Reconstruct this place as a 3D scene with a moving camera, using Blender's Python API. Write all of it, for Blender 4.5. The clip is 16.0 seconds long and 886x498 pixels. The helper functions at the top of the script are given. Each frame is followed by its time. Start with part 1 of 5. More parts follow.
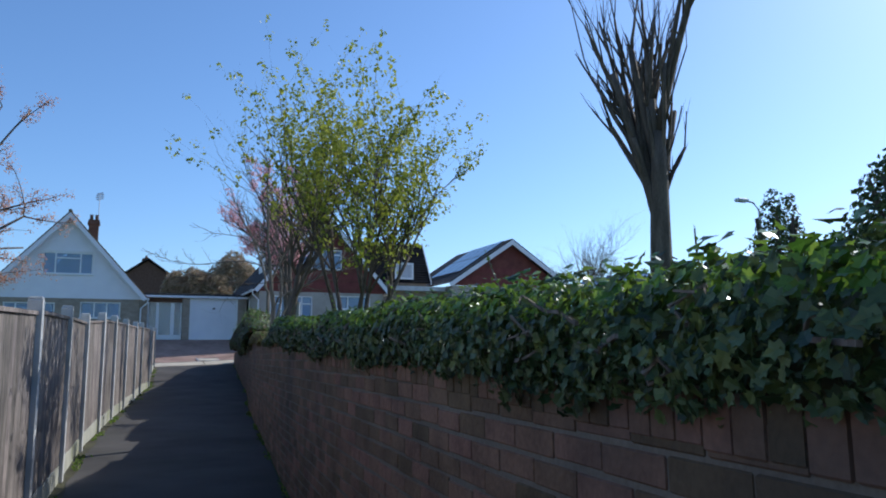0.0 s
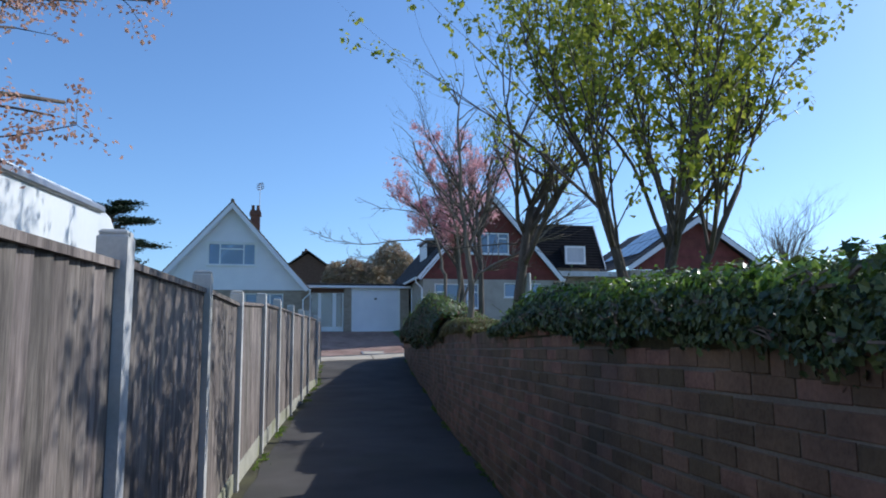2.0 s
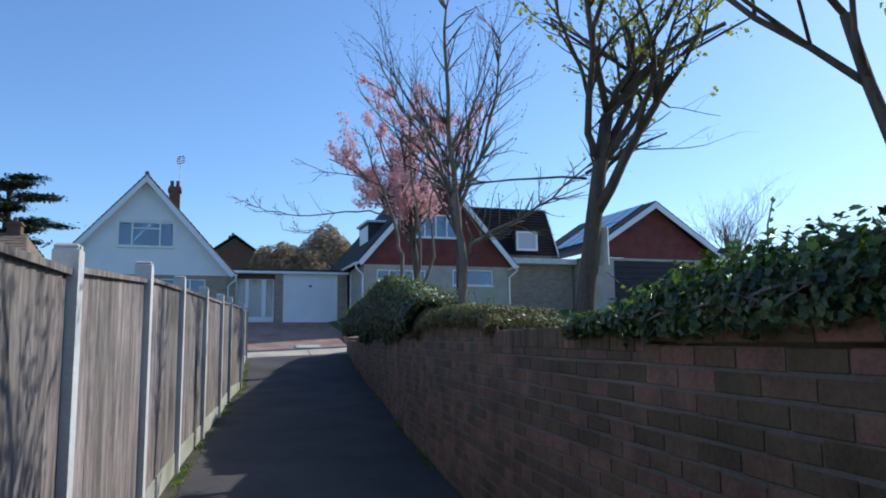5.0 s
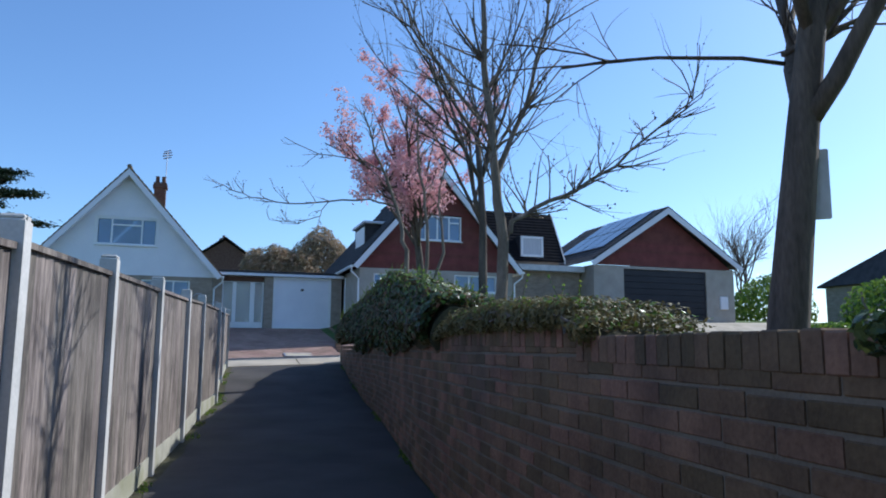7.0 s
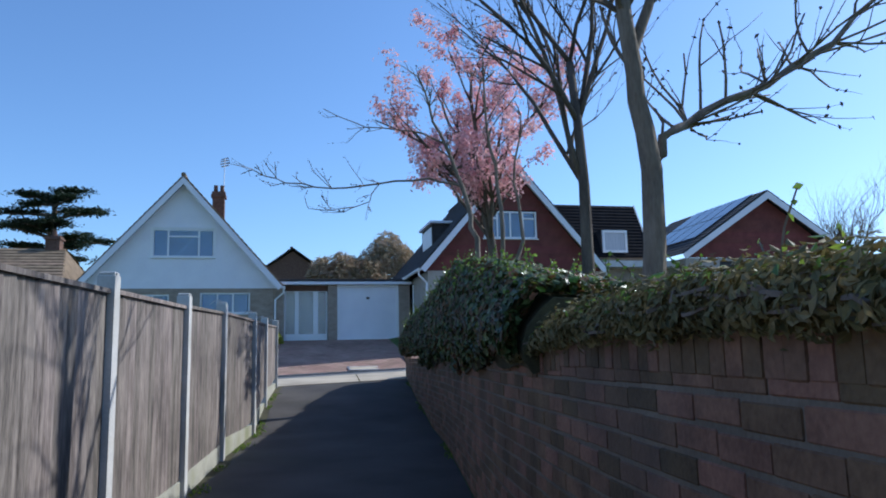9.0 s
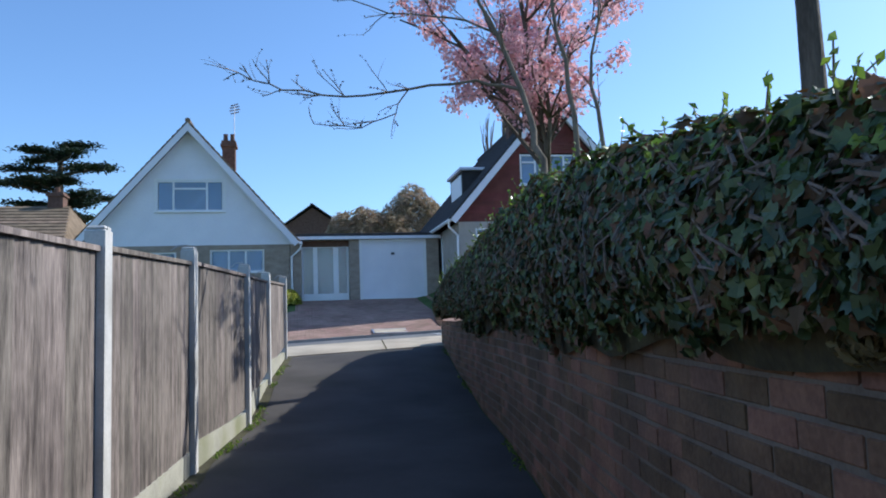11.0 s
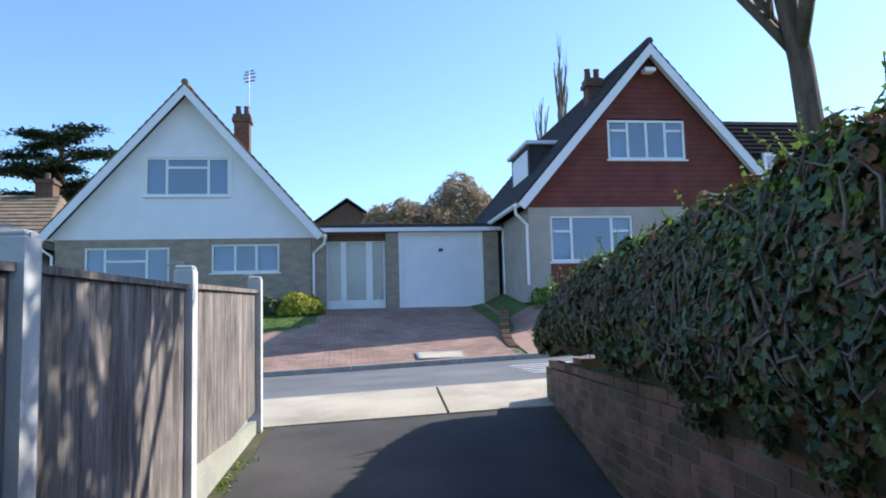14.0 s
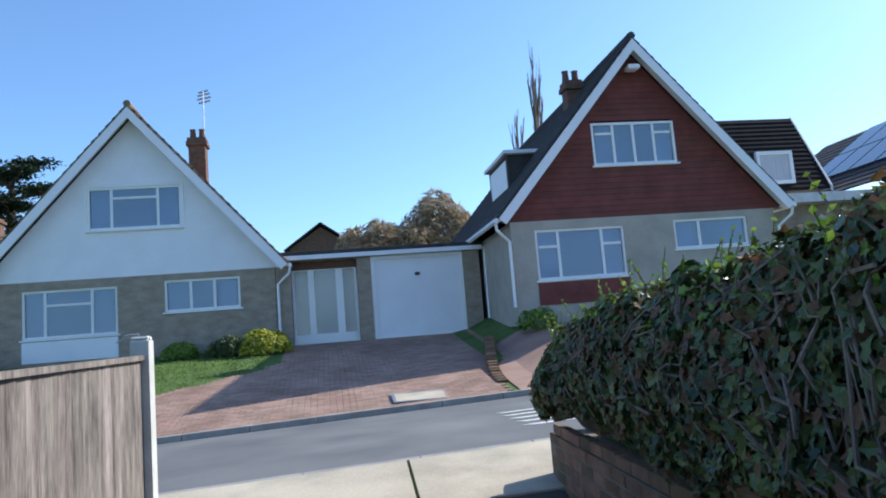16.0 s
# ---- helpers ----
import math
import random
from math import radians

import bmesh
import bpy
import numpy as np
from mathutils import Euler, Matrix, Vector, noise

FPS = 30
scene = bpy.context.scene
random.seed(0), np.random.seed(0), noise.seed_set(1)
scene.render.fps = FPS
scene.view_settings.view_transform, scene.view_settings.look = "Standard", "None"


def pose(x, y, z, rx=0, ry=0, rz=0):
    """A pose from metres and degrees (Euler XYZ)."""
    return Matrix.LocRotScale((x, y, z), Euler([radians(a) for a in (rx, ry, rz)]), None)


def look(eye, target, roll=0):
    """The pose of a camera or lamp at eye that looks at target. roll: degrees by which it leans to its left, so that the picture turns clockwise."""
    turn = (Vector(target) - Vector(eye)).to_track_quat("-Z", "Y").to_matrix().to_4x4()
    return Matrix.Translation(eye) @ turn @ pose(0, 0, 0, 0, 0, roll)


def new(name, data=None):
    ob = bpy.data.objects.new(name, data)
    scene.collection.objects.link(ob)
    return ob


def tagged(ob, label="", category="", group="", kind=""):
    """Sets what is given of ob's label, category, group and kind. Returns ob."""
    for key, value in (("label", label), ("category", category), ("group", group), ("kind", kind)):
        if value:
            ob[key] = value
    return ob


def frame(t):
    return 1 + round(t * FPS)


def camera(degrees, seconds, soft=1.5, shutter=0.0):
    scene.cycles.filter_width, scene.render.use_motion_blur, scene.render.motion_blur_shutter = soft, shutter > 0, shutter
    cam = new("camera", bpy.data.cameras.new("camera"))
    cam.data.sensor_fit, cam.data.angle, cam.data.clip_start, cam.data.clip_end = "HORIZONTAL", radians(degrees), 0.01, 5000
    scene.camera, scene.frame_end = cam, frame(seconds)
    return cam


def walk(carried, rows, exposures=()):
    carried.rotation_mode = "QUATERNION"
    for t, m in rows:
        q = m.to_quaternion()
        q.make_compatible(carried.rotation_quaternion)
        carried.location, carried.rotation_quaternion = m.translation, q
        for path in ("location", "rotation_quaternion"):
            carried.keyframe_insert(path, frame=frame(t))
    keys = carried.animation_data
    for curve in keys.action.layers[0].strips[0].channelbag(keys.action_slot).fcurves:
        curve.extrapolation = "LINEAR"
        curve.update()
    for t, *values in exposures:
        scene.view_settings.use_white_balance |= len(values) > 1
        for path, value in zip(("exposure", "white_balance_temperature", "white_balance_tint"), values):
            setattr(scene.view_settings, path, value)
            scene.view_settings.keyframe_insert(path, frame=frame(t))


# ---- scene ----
cam = camera(62.3, 16.0, soft=1.9)
PATH = [
    (0, (-3.324, -38.576, -0.912), (-2.521, -36.768, -0.623), -0.5),
    (0.5, (-3.378, -37.337, -0.913), (-2.799, -35.439, -0.664), -0.3),
    (1, (-3.4, -36.096, -0.907), (-2.945, -34.164, -0.665), 0.3),
    (1.5, (-3.439, -35.247, -0.867), (-3.005, -33.311, -0.61), -0.2),
    (2, (-3.319, -34.966, -0.864), (-2.89, -33.032, -0.593), -0.5),
    (2.5, (-3.325, -34.451, -0.854), (-2.857, -32.527, -0.576), -1.0),
    (3, (-3.302, -33.718, -0.815), (-2.804, -31.8, -0.546), -0.6),
    (3.5, (-3.322, -33.066, -0.789), (-2.776, -31.159, -0.53), -0.7),
    (4, (-3.266, -32.685, -0.774), (-2.685, -30.786, -0.535), -1.1),
    (6.5, (-2.904, -30.456, -0.762), (-2.265, -28.578, -0.503), 0.3),
    (7, (-2.796, -29.988, -0.764), (-2.174, -28.106, -0.494), 0.4),
    (7.5, (-2.666, -29.49, -0.744), (-2.08, -27.597, -0.467), 0.3),
    (8, (-2.642, -28.693, -0.723), (-2.084, -26.793, -0.439), -0.2),
    (8.5, (-2.372, -28.152, -0.704), (-1.888, -26.233, -0.411), -0.6),
    (11, (-1.905, -25.134, -0.628), (-1.532, -23.178, -0.448), -1.9),
    (11.5, (-1.801, -24.336, -0.601), (-1.4, -22.379, -0.516), -2.0),
    (12, (-1.658, -23.872, -0.663), (-1.245, -21.918, -0.56), -1.9),
    (12.5, (-1.632, -22.573, -0.487), (-1.251, -20.614, -0.349), -1.4),
    (13, (-1.556, -21.75, -0.453), (-1.193, -19.791, -0.281), -1.5),
    (13.5, (-1.566, -20.48, -0.384), (-1.254, -18.512, -0.205), -1.5),
    (14, (-1.51, -19.795, -0.348), (-1.242, -17.822, -0.156), -1.5),
    (14.5, (-1.43, -19.309, -0.281), (-1.209, -17.33, -0.095), -1.5),
    (15, (-1.268, -19.183, -0.263), (-1.06, -17.202, -0.091), -2.2),
    (15.5, (-1.245, -18.847, -0.22), (-0.975, -16.873, -0.047), -2.9),
    (16, (-1.147, -18.214, -0.109), (-0.828, -16.254, 0.132), -4.6),
]
EXPOSURES = [(0, 0.05, 5800, 8), (0.5, 0.08, 5800, 8), (1.2, 0.3, 5850, 8), (2.2, 0.1, 5800, 8), (4, 0.15, 5850, 8), (8.5, 0.2, 5700, 8), (11, 0.4, 5900, 8), (11.5, 0.95, 6350, 8), (12.2, 1.25, 6500, 9), (13.5, 0.95, 6250, 9), (14.5, 0.85, 6150, 8), (16, 0.65, 6100, 6)]
walk(cam, [(t, look(eye, target, roll)) for t, eye, target, roll in PATH], EXPOSURES)

# ---- world, sun, exposure ----
SUN_AZ, SUN_EL = radians(74), radians(37)
world = bpy.data.worlds.new("sky")
scene.world = world
world.use_nodes = True
wn = world.node_tree
sky = wn.nodes.new("ShaderNodeTexSky")
sky.sky_type, sky.sun_disc = "NISHITA", False
sky.sun_elevation, sky.sun_rotation = SUN_EL, SUN_AZ
sky.air_density, sky.dust_density, sky.ozone_density = 1.0, 0.6, 6.0
wn.links.new(sky.outputs[0], wn.nodes["Background"].inputs[0])
wn.nodes["Background"].inputs[1].default_value = 0.155
sun = new("sun", bpy.data.lights.new("sun", "SUN"))
sun.data.energy, sun.data.angle, sun.data.color = 4.2, radians(0.55), (1.0, 0.94, 0.85)
toward = Vector((math.sin(SUN_AZ) * math.cos(SUN_EL), math.cos(SUN_AZ) * math.cos(SUN_EL), math.sin(SUN_EL)))
sun.matrix_world = look(toward * 60, (0, 0, 0))


# ---- materials ----
def mat(name, c1, c2, rough=0.8, scale=6.0, fine=60.0, bump=0.2, metal=0.0, stretch=(1, 1, 1), per="", spread=0.25, spec=0.4, dirt=None, dirt_scale=1.2, dirt_amount=0.5):
    """A surface that wanders between two colours at two scales, with fine relief; per: 'object' or 'island' varies the pieces."""
    m = bpy.data.materials.new(name)
    m.use_nodes = True
    nt = m.node_tree
    b = nt.nodes["Principled BSDF"]
    b.inputs["Roughness"].default_value, b.inputs["Metallic"].default_value = rough, metal
    b.inputs["Specular IOR Level"].default_value = spec
    tc, mp = nt.nodes.new("ShaderNodeTexCoord"), nt.nodes.new("ShaderNodeMapping")
    mp.inputs["Scale"].default_value = stretch
    geo = nt.nodes.new("ShaderNodeNewGeometry")
    nt.links.new(geo.outputs["Position"], mp.inputs[0])
    big, small = nt.nodes.new("ShaderNodeTexNoise"), nt.nodes.new("ShaderNodeTexNoise")
    for n, s in ((big, scale), (small, fine)):
        n.inputs["Scale"].default_value, n.inputs["Detail"].default_value = s, 5
        nt.links.new(mp.outputs[0], n.inputs["Vector"])
    add = nt.nodes.new("ShaderNodeMath")
    add.operation = "MULTIPLY_ADD"
    nt.links.new(small.outputs[0], add.inputs[0])
    add.inputs[1].default_value = 0.6
    nt.links.new(big.outputs[0], add.inputs[2])
    ramp = nt.nodes.new("ShaderNodeMapRange")
    ramp.inputs[1].default_value, ramp.inputs[2].default_value = 0.55, 1.05
    nt.links.new(add.outputs[0], ramp.inputs[0])
    mix = nt.nodes.new("ShaderNodeMix")
    mix.data_type = "RGBA"
    mix.inputs[6].default_value, mix.inputs[7].default_value = (*c1, 1), (*c2, 1)
    nt.links.new(ramp.outputs[0], mix.inputs[0])
    out = mix.outputs[2]
    if dirt:
        dn, dr, dm = nt.nodes.new("ShaderNodeTexNoise"), nt.nodes.new("ShaderNodeMapRange"), nt.nodes.new("ShaderNodeMix")
        dn.inputs["Scale"].default_value, dn.inputs["Detail"].default_value = dirt_scale, 6
        nt.links.new(geo.outputs["Position"], dn.inputs["Vector"])
        dr.inputs[1].default_value, dr.inputs[2].default_value, dr.inputs[4].default_value = 0.5, 0.72, dirt_amount
        nt.links.new(dn.outputs[0], dr.inputs[0])
        dm.data_type = "RGBA"
        dm.inputs[7].default_value = (*dirt, 1)
        nt.links.new(dr.outputs[0], dm.inputs[0])
        nt.links.new(out, dm.inputs[6])
        out = dm.outputs[2]
    if per:
        hsv, mr = nt.nodes.new("ShaderNodeHueSaturation"), nt.nodes.new("ShaderNodeMapRange")
        if per == "object":
            src = nt.nodes.new("ShaderNodeObjectInfo").outputs["Random"]
        else:
            src = geo.outputs["Random Per Island"]
        nt.links.new(src, mr.inputs[0])
        mr.inputs[3].default_value, mr.inputs[4].default_value = 1 - spread, 1 + spread
        nt.links.new(mr.outputs[0], hsv.inputs["Value"])
        h2 = nt.nodes.new("ShaderNodeMapRange")
        nt.links.new(src, h2.inputs[0])
        h2.inputs[3].default_value, h2.inputs[4].default_value = 0.5 + spread * 0.06, 0.5 - spread * 0.06
        nt.links.new(h2.outputs[0], hsv.inputs["Hue"])
        nt.links.new(out, hsv.inputs["Color"])
        out = hsv.outputs[0]
    nt.links.new(out, b.inputs["Base Color"])
    bp = nt.nodes.new("ShaderNodeBump")
    bp.inputs["Strength"].default_value, bp.inputs["Distance"].default_value = bump, 0.01
    nt.links.new(add.outputs[0], bp.inputs["Height"])
    nt.links.new(bp.outputs[0], b.inputs["Normal"])
    return m


def leafy(name, c1, c2, trans=0.35, rough=0.45, spread=0.35):
    """Leaf or petal: varied per leaf, lets some light through."""
    m = mat(name, c1, c2, rough, 3.0, 40.0, 0.05, per="island", spread=spread)
    nt = m.node_tree
    b = nt.nodes["Principled BSDF"]
    t, mx = nt.nodes.new("ShaderNodeBsdfTranslucent"), nt.nodes.new("ShaderNodeMixShader")
    nt.links.new(b.inputs["Base Color"].links[0].from_socket, t.inputs[0])
    mx.inputs[0].default_value = trans
    nt.links.new(b.outputs[0], mx.inputs[1])
    nt.links.new(t.outputs[0], mx.inputs[2])
    nt.links.new(mx.outputs[0], nt.nodes["Material Output"].inputs[0])
    return m


def glass_mat(name, tint, rough=0.03):
    m = bpy.data.materials.new(name)
    m.use_nodes = True
    nt = m.node_tree
    b = nt.nodes["Principled BSDF"]
    b.inputs["Base Color"].default_value = (*tint, 1)
    b.inputs["Roughness"].default_value = rough
    b.inputs["Transmission Weight"].default_value = 0.65
    b.inputs["IOR"].default_value = 1.45
    return m


M = {
    "asphalt": mat("asphalt", (0.040, 0.035, 0.033), (0.090, 0.080, 0.073), 0.9, 1.3, 90, 0.5, dirt=(0.05, 0.055, 0.03), dirt_scale=0.9, dirt_amount=0.35),
    "road": mat("road_asphalt", (0.10, 0.10, 0.105), (0.17, 0.167, 0.165), 0.9, 0.9, 90, 0.4, dirt=(0.28, 0.27, 0.25), dirt_scale=0.5, dirt_amount=0.4),
    "slab": mat("concrete_slab", (0.38, 0.32, 0.24), (0.56, 0.48, 0.36), 0.9, 1.5, 50, 0.3, dirt=(0.16, 0.14, 0.11), dirt_scale=1.4, dirt_amount=0.5),
    "slate": mat("black_slate", (0.010, 0.010, 0.012), (0.022, 0.021, 0.024), 0.95, 3, 30, 0.3, spec=0.08),
    "kerb": mat("kerb_concrete", (0.20, 0.19, 0.18), (0.36, 0.34, 0.31), 0.9, 3, 60, 0.3),
    # verge earth; also the dark colour for shade inside the ivy
    "soil": mat("verge_soil_and_ivy_shade", (0.035, 0.03, 0.018), (0.09, 0.085, 0.04), 1.0, 3, 40, 0.8),
    "grass_ground": mat("lawn_ground", (0.045, 0.085, 0.02), (0.11, 0.17, 0.04), 1.0, 2, 60, 0.8),
    "paver": mat("block_paving", (0.24, 0.14, 0.105), (0.38, 0.25, 0.19), 0.9, 1.2, 60, 0.3, per="island", spread=0.22),
    "mortar": mat("mortar", (0.13, 0.11, 0.085), (0.23, 0.195, 0.15), 0.95, 2.5, 70, 0.5),
    "brick": mat("old_brick", (0.12, 0.070, 0.042), (0.26, 0.16, 0.095), 0.92, 5, 55, 0.6, per="object", spread=0.36, dirt=(0.07, 0.06, 0.045), dirt_scale=1.0, dirt_amount=0.75),
    "brick_joined": mat("old_brick_run", (0.12, 0.070, 0.042), (0.26, 0.16, 0.095), 0.92, 5, 55, 0.6, per="island", spread=0.36, dirt=(0.07, 0.06, 0.045), dirt_scale=1.0, dirt_amount=0.75),
    "board": mat("weathered_board", (0.060, 0.048, 0.042), (0.32, 0.27, 0.235), 0.9, 7, 45, 0.5, stretch=(3.0, 3.0, 0.28), per="object", spread=0.2, dirt=(0.045, 0.036, 0.034), dirt_scale=1.6, dirt_amount=0.6),
    "post": mat("concrete_post", (0.46, 0.45, 0.43), (0.62, 0.60, 0.57), 0.9, 5, 60, 0.25, dirt=(0.16, 0.15, 0.10), dirt_scale=2.5, dirt_amount=0.5),
    "gravel_board": mat("gravel_board", (0.30, 0.29, 0.24), (0.46, 0.44, 0.36), 0.9, 4, 60, 0.25, dirt=(0.15, 0.16, 0.05), dirt_scale=2.0, dirt_amount=0.7),
    "white": mat("white_paint", (0.76, 0.76, 0.81), (0.84, 0.84, 0.88), 0.55, 1.5, 30, 0.05),
    "upvc": mat("white_frame", (0.78, 0.79, 0.80), (0.86, 0.86, 0.87), 0.35, 2, 30, 0.02),
    "redtile": mat("red_tile_hanging", (0.115, 0.032, 0.027), (0.20, 0.060, 0.048), 0.8, 2.5, 40, 0.3, per="island", spread=0.1),
    "stone": mat("buff_brick_wall", (0.24, 0.195, 0.155), (0.40, 0.335, 0.27), 0.95, 3, 18, 0.5, stretch=(1, 1, 2.4)),
    "render": mat("grey_render", (0.34, 0.31, 0.27), (0.46, 0.42, 0.37), 0.95, 2, 30, 0.3),
    "rooftile": mat("brown_roof_tile", (0.12, 0.085, 0.055), (0.26, 0.19, 0.125), 0.9, 3, 30, 0.4, per="island", spread=0.12),
    "roofdark": mat("dark_roof_tile", (0.030, 0.028, 0.030), (0.065, 0.060, 0.060), 0.8, 3, 30, 0.4, per="island", spread=0.12),
    "chimney": mat("chimney_brick", (0.10, 0.055, 0.04), (0.19, 0.11, 0.08), 0.95, 8, 40, 0.5),
    "dark": mat("dark_gap", (0.012, 0.011, 0.012), (0.025, 0.022, 0.022), 0.9, 3, 30, 0.1),
    "garage_dark": mat("dark_garage_door", (0.016, 0.015, 0.019), (0.03, 0.028, 0.033), 0.5, 2, 30, 0.1),
    "fascia": mat("weathered_fascia", (0.50, 0.50, 0.51), (0.72, 0.72, 0.72), 0.6, 4, 30, 0.1),
    "metal": mat("aluminium", (0.42, 0.42, 0.44), (0.55, 0.55, 0.56), 0.4, 5, 50, 0.05, metal=0.8),
    "curtain": mat("net_curtain", (0.42, 0.44, 0.48), (0.60, 0.61, 0.64), 0.9, 4, 40, 0.3, stretch=(8, 8, 0.4)),
    "porch_glass": glass_mat("porch_glass", (0.93, 0.95, 0.94)),
    "cream": mat("cream_plaster", (0.55, 0.47, 0.36), (0.66, 0.57, 0.45), 0.9, 2, 30, 0.1),
    # the blue tint puts reflected sky into the pane colour
    "glass": glass_mat("sky_tinted_glass", (0.50, 0.66, 0.88)),
    "bark": mat("grey_brown_bark", (0.055, 0.042, 0.034), (0.16, 0.125, 0.10), 0.95, 8, 60, 0.8, stretch=(2, 2, 0.4)),
    "bark_pale": mat("pale_bark", (0.11, 0.085, 0.065), (0.25, 0.20, 0.155), 0.95, 8, 60, 0.8, stretch=(2, 2, 0.4)),
    "leaf": leafy("spring_leaf", (0.22, 0.26, 0.03), (0.40, 0.42, 0.06), 0.5),
    "ivy": leafy("ivy_leaf", (0.032, 0.058, 0.018), (0.095, 0.135, 0.040), 0.15, 0.42, 0.6),
    # bright green for shrubs, and for the sunlit top of the ivy
    "ivy_bright": leafy("bright_green_leaf", (0.09, 0.18, 0.02), (0.21, 0.31, 0.05), 0.35, 0.3),
    "ivy_dead": leafy("dead_ivy_leaf", (0.09, 0.045, 0.02), (0.19, 0.11, 0.05), 0.2, 0.7),
    "heath": leafy("heath_sprig", (0.10, 0.085, 0.03), (0.24, 0.20, 0.08), 0.2, 0.7),
    "blossom": leafy("pink_blossom", (0.66, 0.31, 0.35), (0.90, 0.62, 0.62), 0.45, 0.6, 0.15),
    "blossom_brown": leafy("faded_blossom", (0.42, 0.22, 0.15), (0.66, 0.42, 0.31), 0.45, 0.6, 0.2),
    "cedar": leafy("cedar_needles", (0.010, 0.022, 0.012), (0.03, 0.055, 0.026), 0.1, 0.6),
    "hedge_far": leafy("bare_thicket", (0.38, 0.30, 0.20), (0.56, 0.46, 0.32), 0.2, 0.8),
    "shrub": leafy("golden_shrub_leaf", (0.28, 0.31, 0.03), (0.50, 0.50, 0.08), 0.4, 0.5),
    "grass": leafy("grass_blade", (0.09, 0.16, 0.025), (0.22, 0.31, 0.06), 0.4, 0.6),
    "caravan": mat("caravan_white", (0.76, 0.76, 0.74), (0.82, 0.82, 0.80), 0.3, 1, 20, 0.02),
    "red": mat("red_plastic", (0.45, 0.03, 0.02), (0.55, 0.05, 0.03), 0.3, 4, 30, 0.02),
    "car": mat("silver_blue_paint", (0.35, 0.42, 0.52), (0.42, 0.49, 0.58), 0.25, 2, 30, 0.0, metal=0.5),
    "rubber": mat("black_rubber", (0.015, 0.015, 0.015), (0.03, 0.03, 0.03), 0.8, 8, 50, 0.1),
    "paint_line": mat("road_paint", (0.55, 0.55, 0.53), (0.75, 0.75, 0.72), 0.8, 8, 60, 0.1),
    "iron": mat("cast_iron", (0.05, 0.045, 0.042), (0.10, 0.09, 0.085), 0.7, 8, 50, 0.3, metal=0.4),
    "solar": mat("solar_glass", (0.02, 0.025, 0.04), (0.04, 0.05, 0.07), 0.08, 3, 20, 0.0, spec=0.9),
}


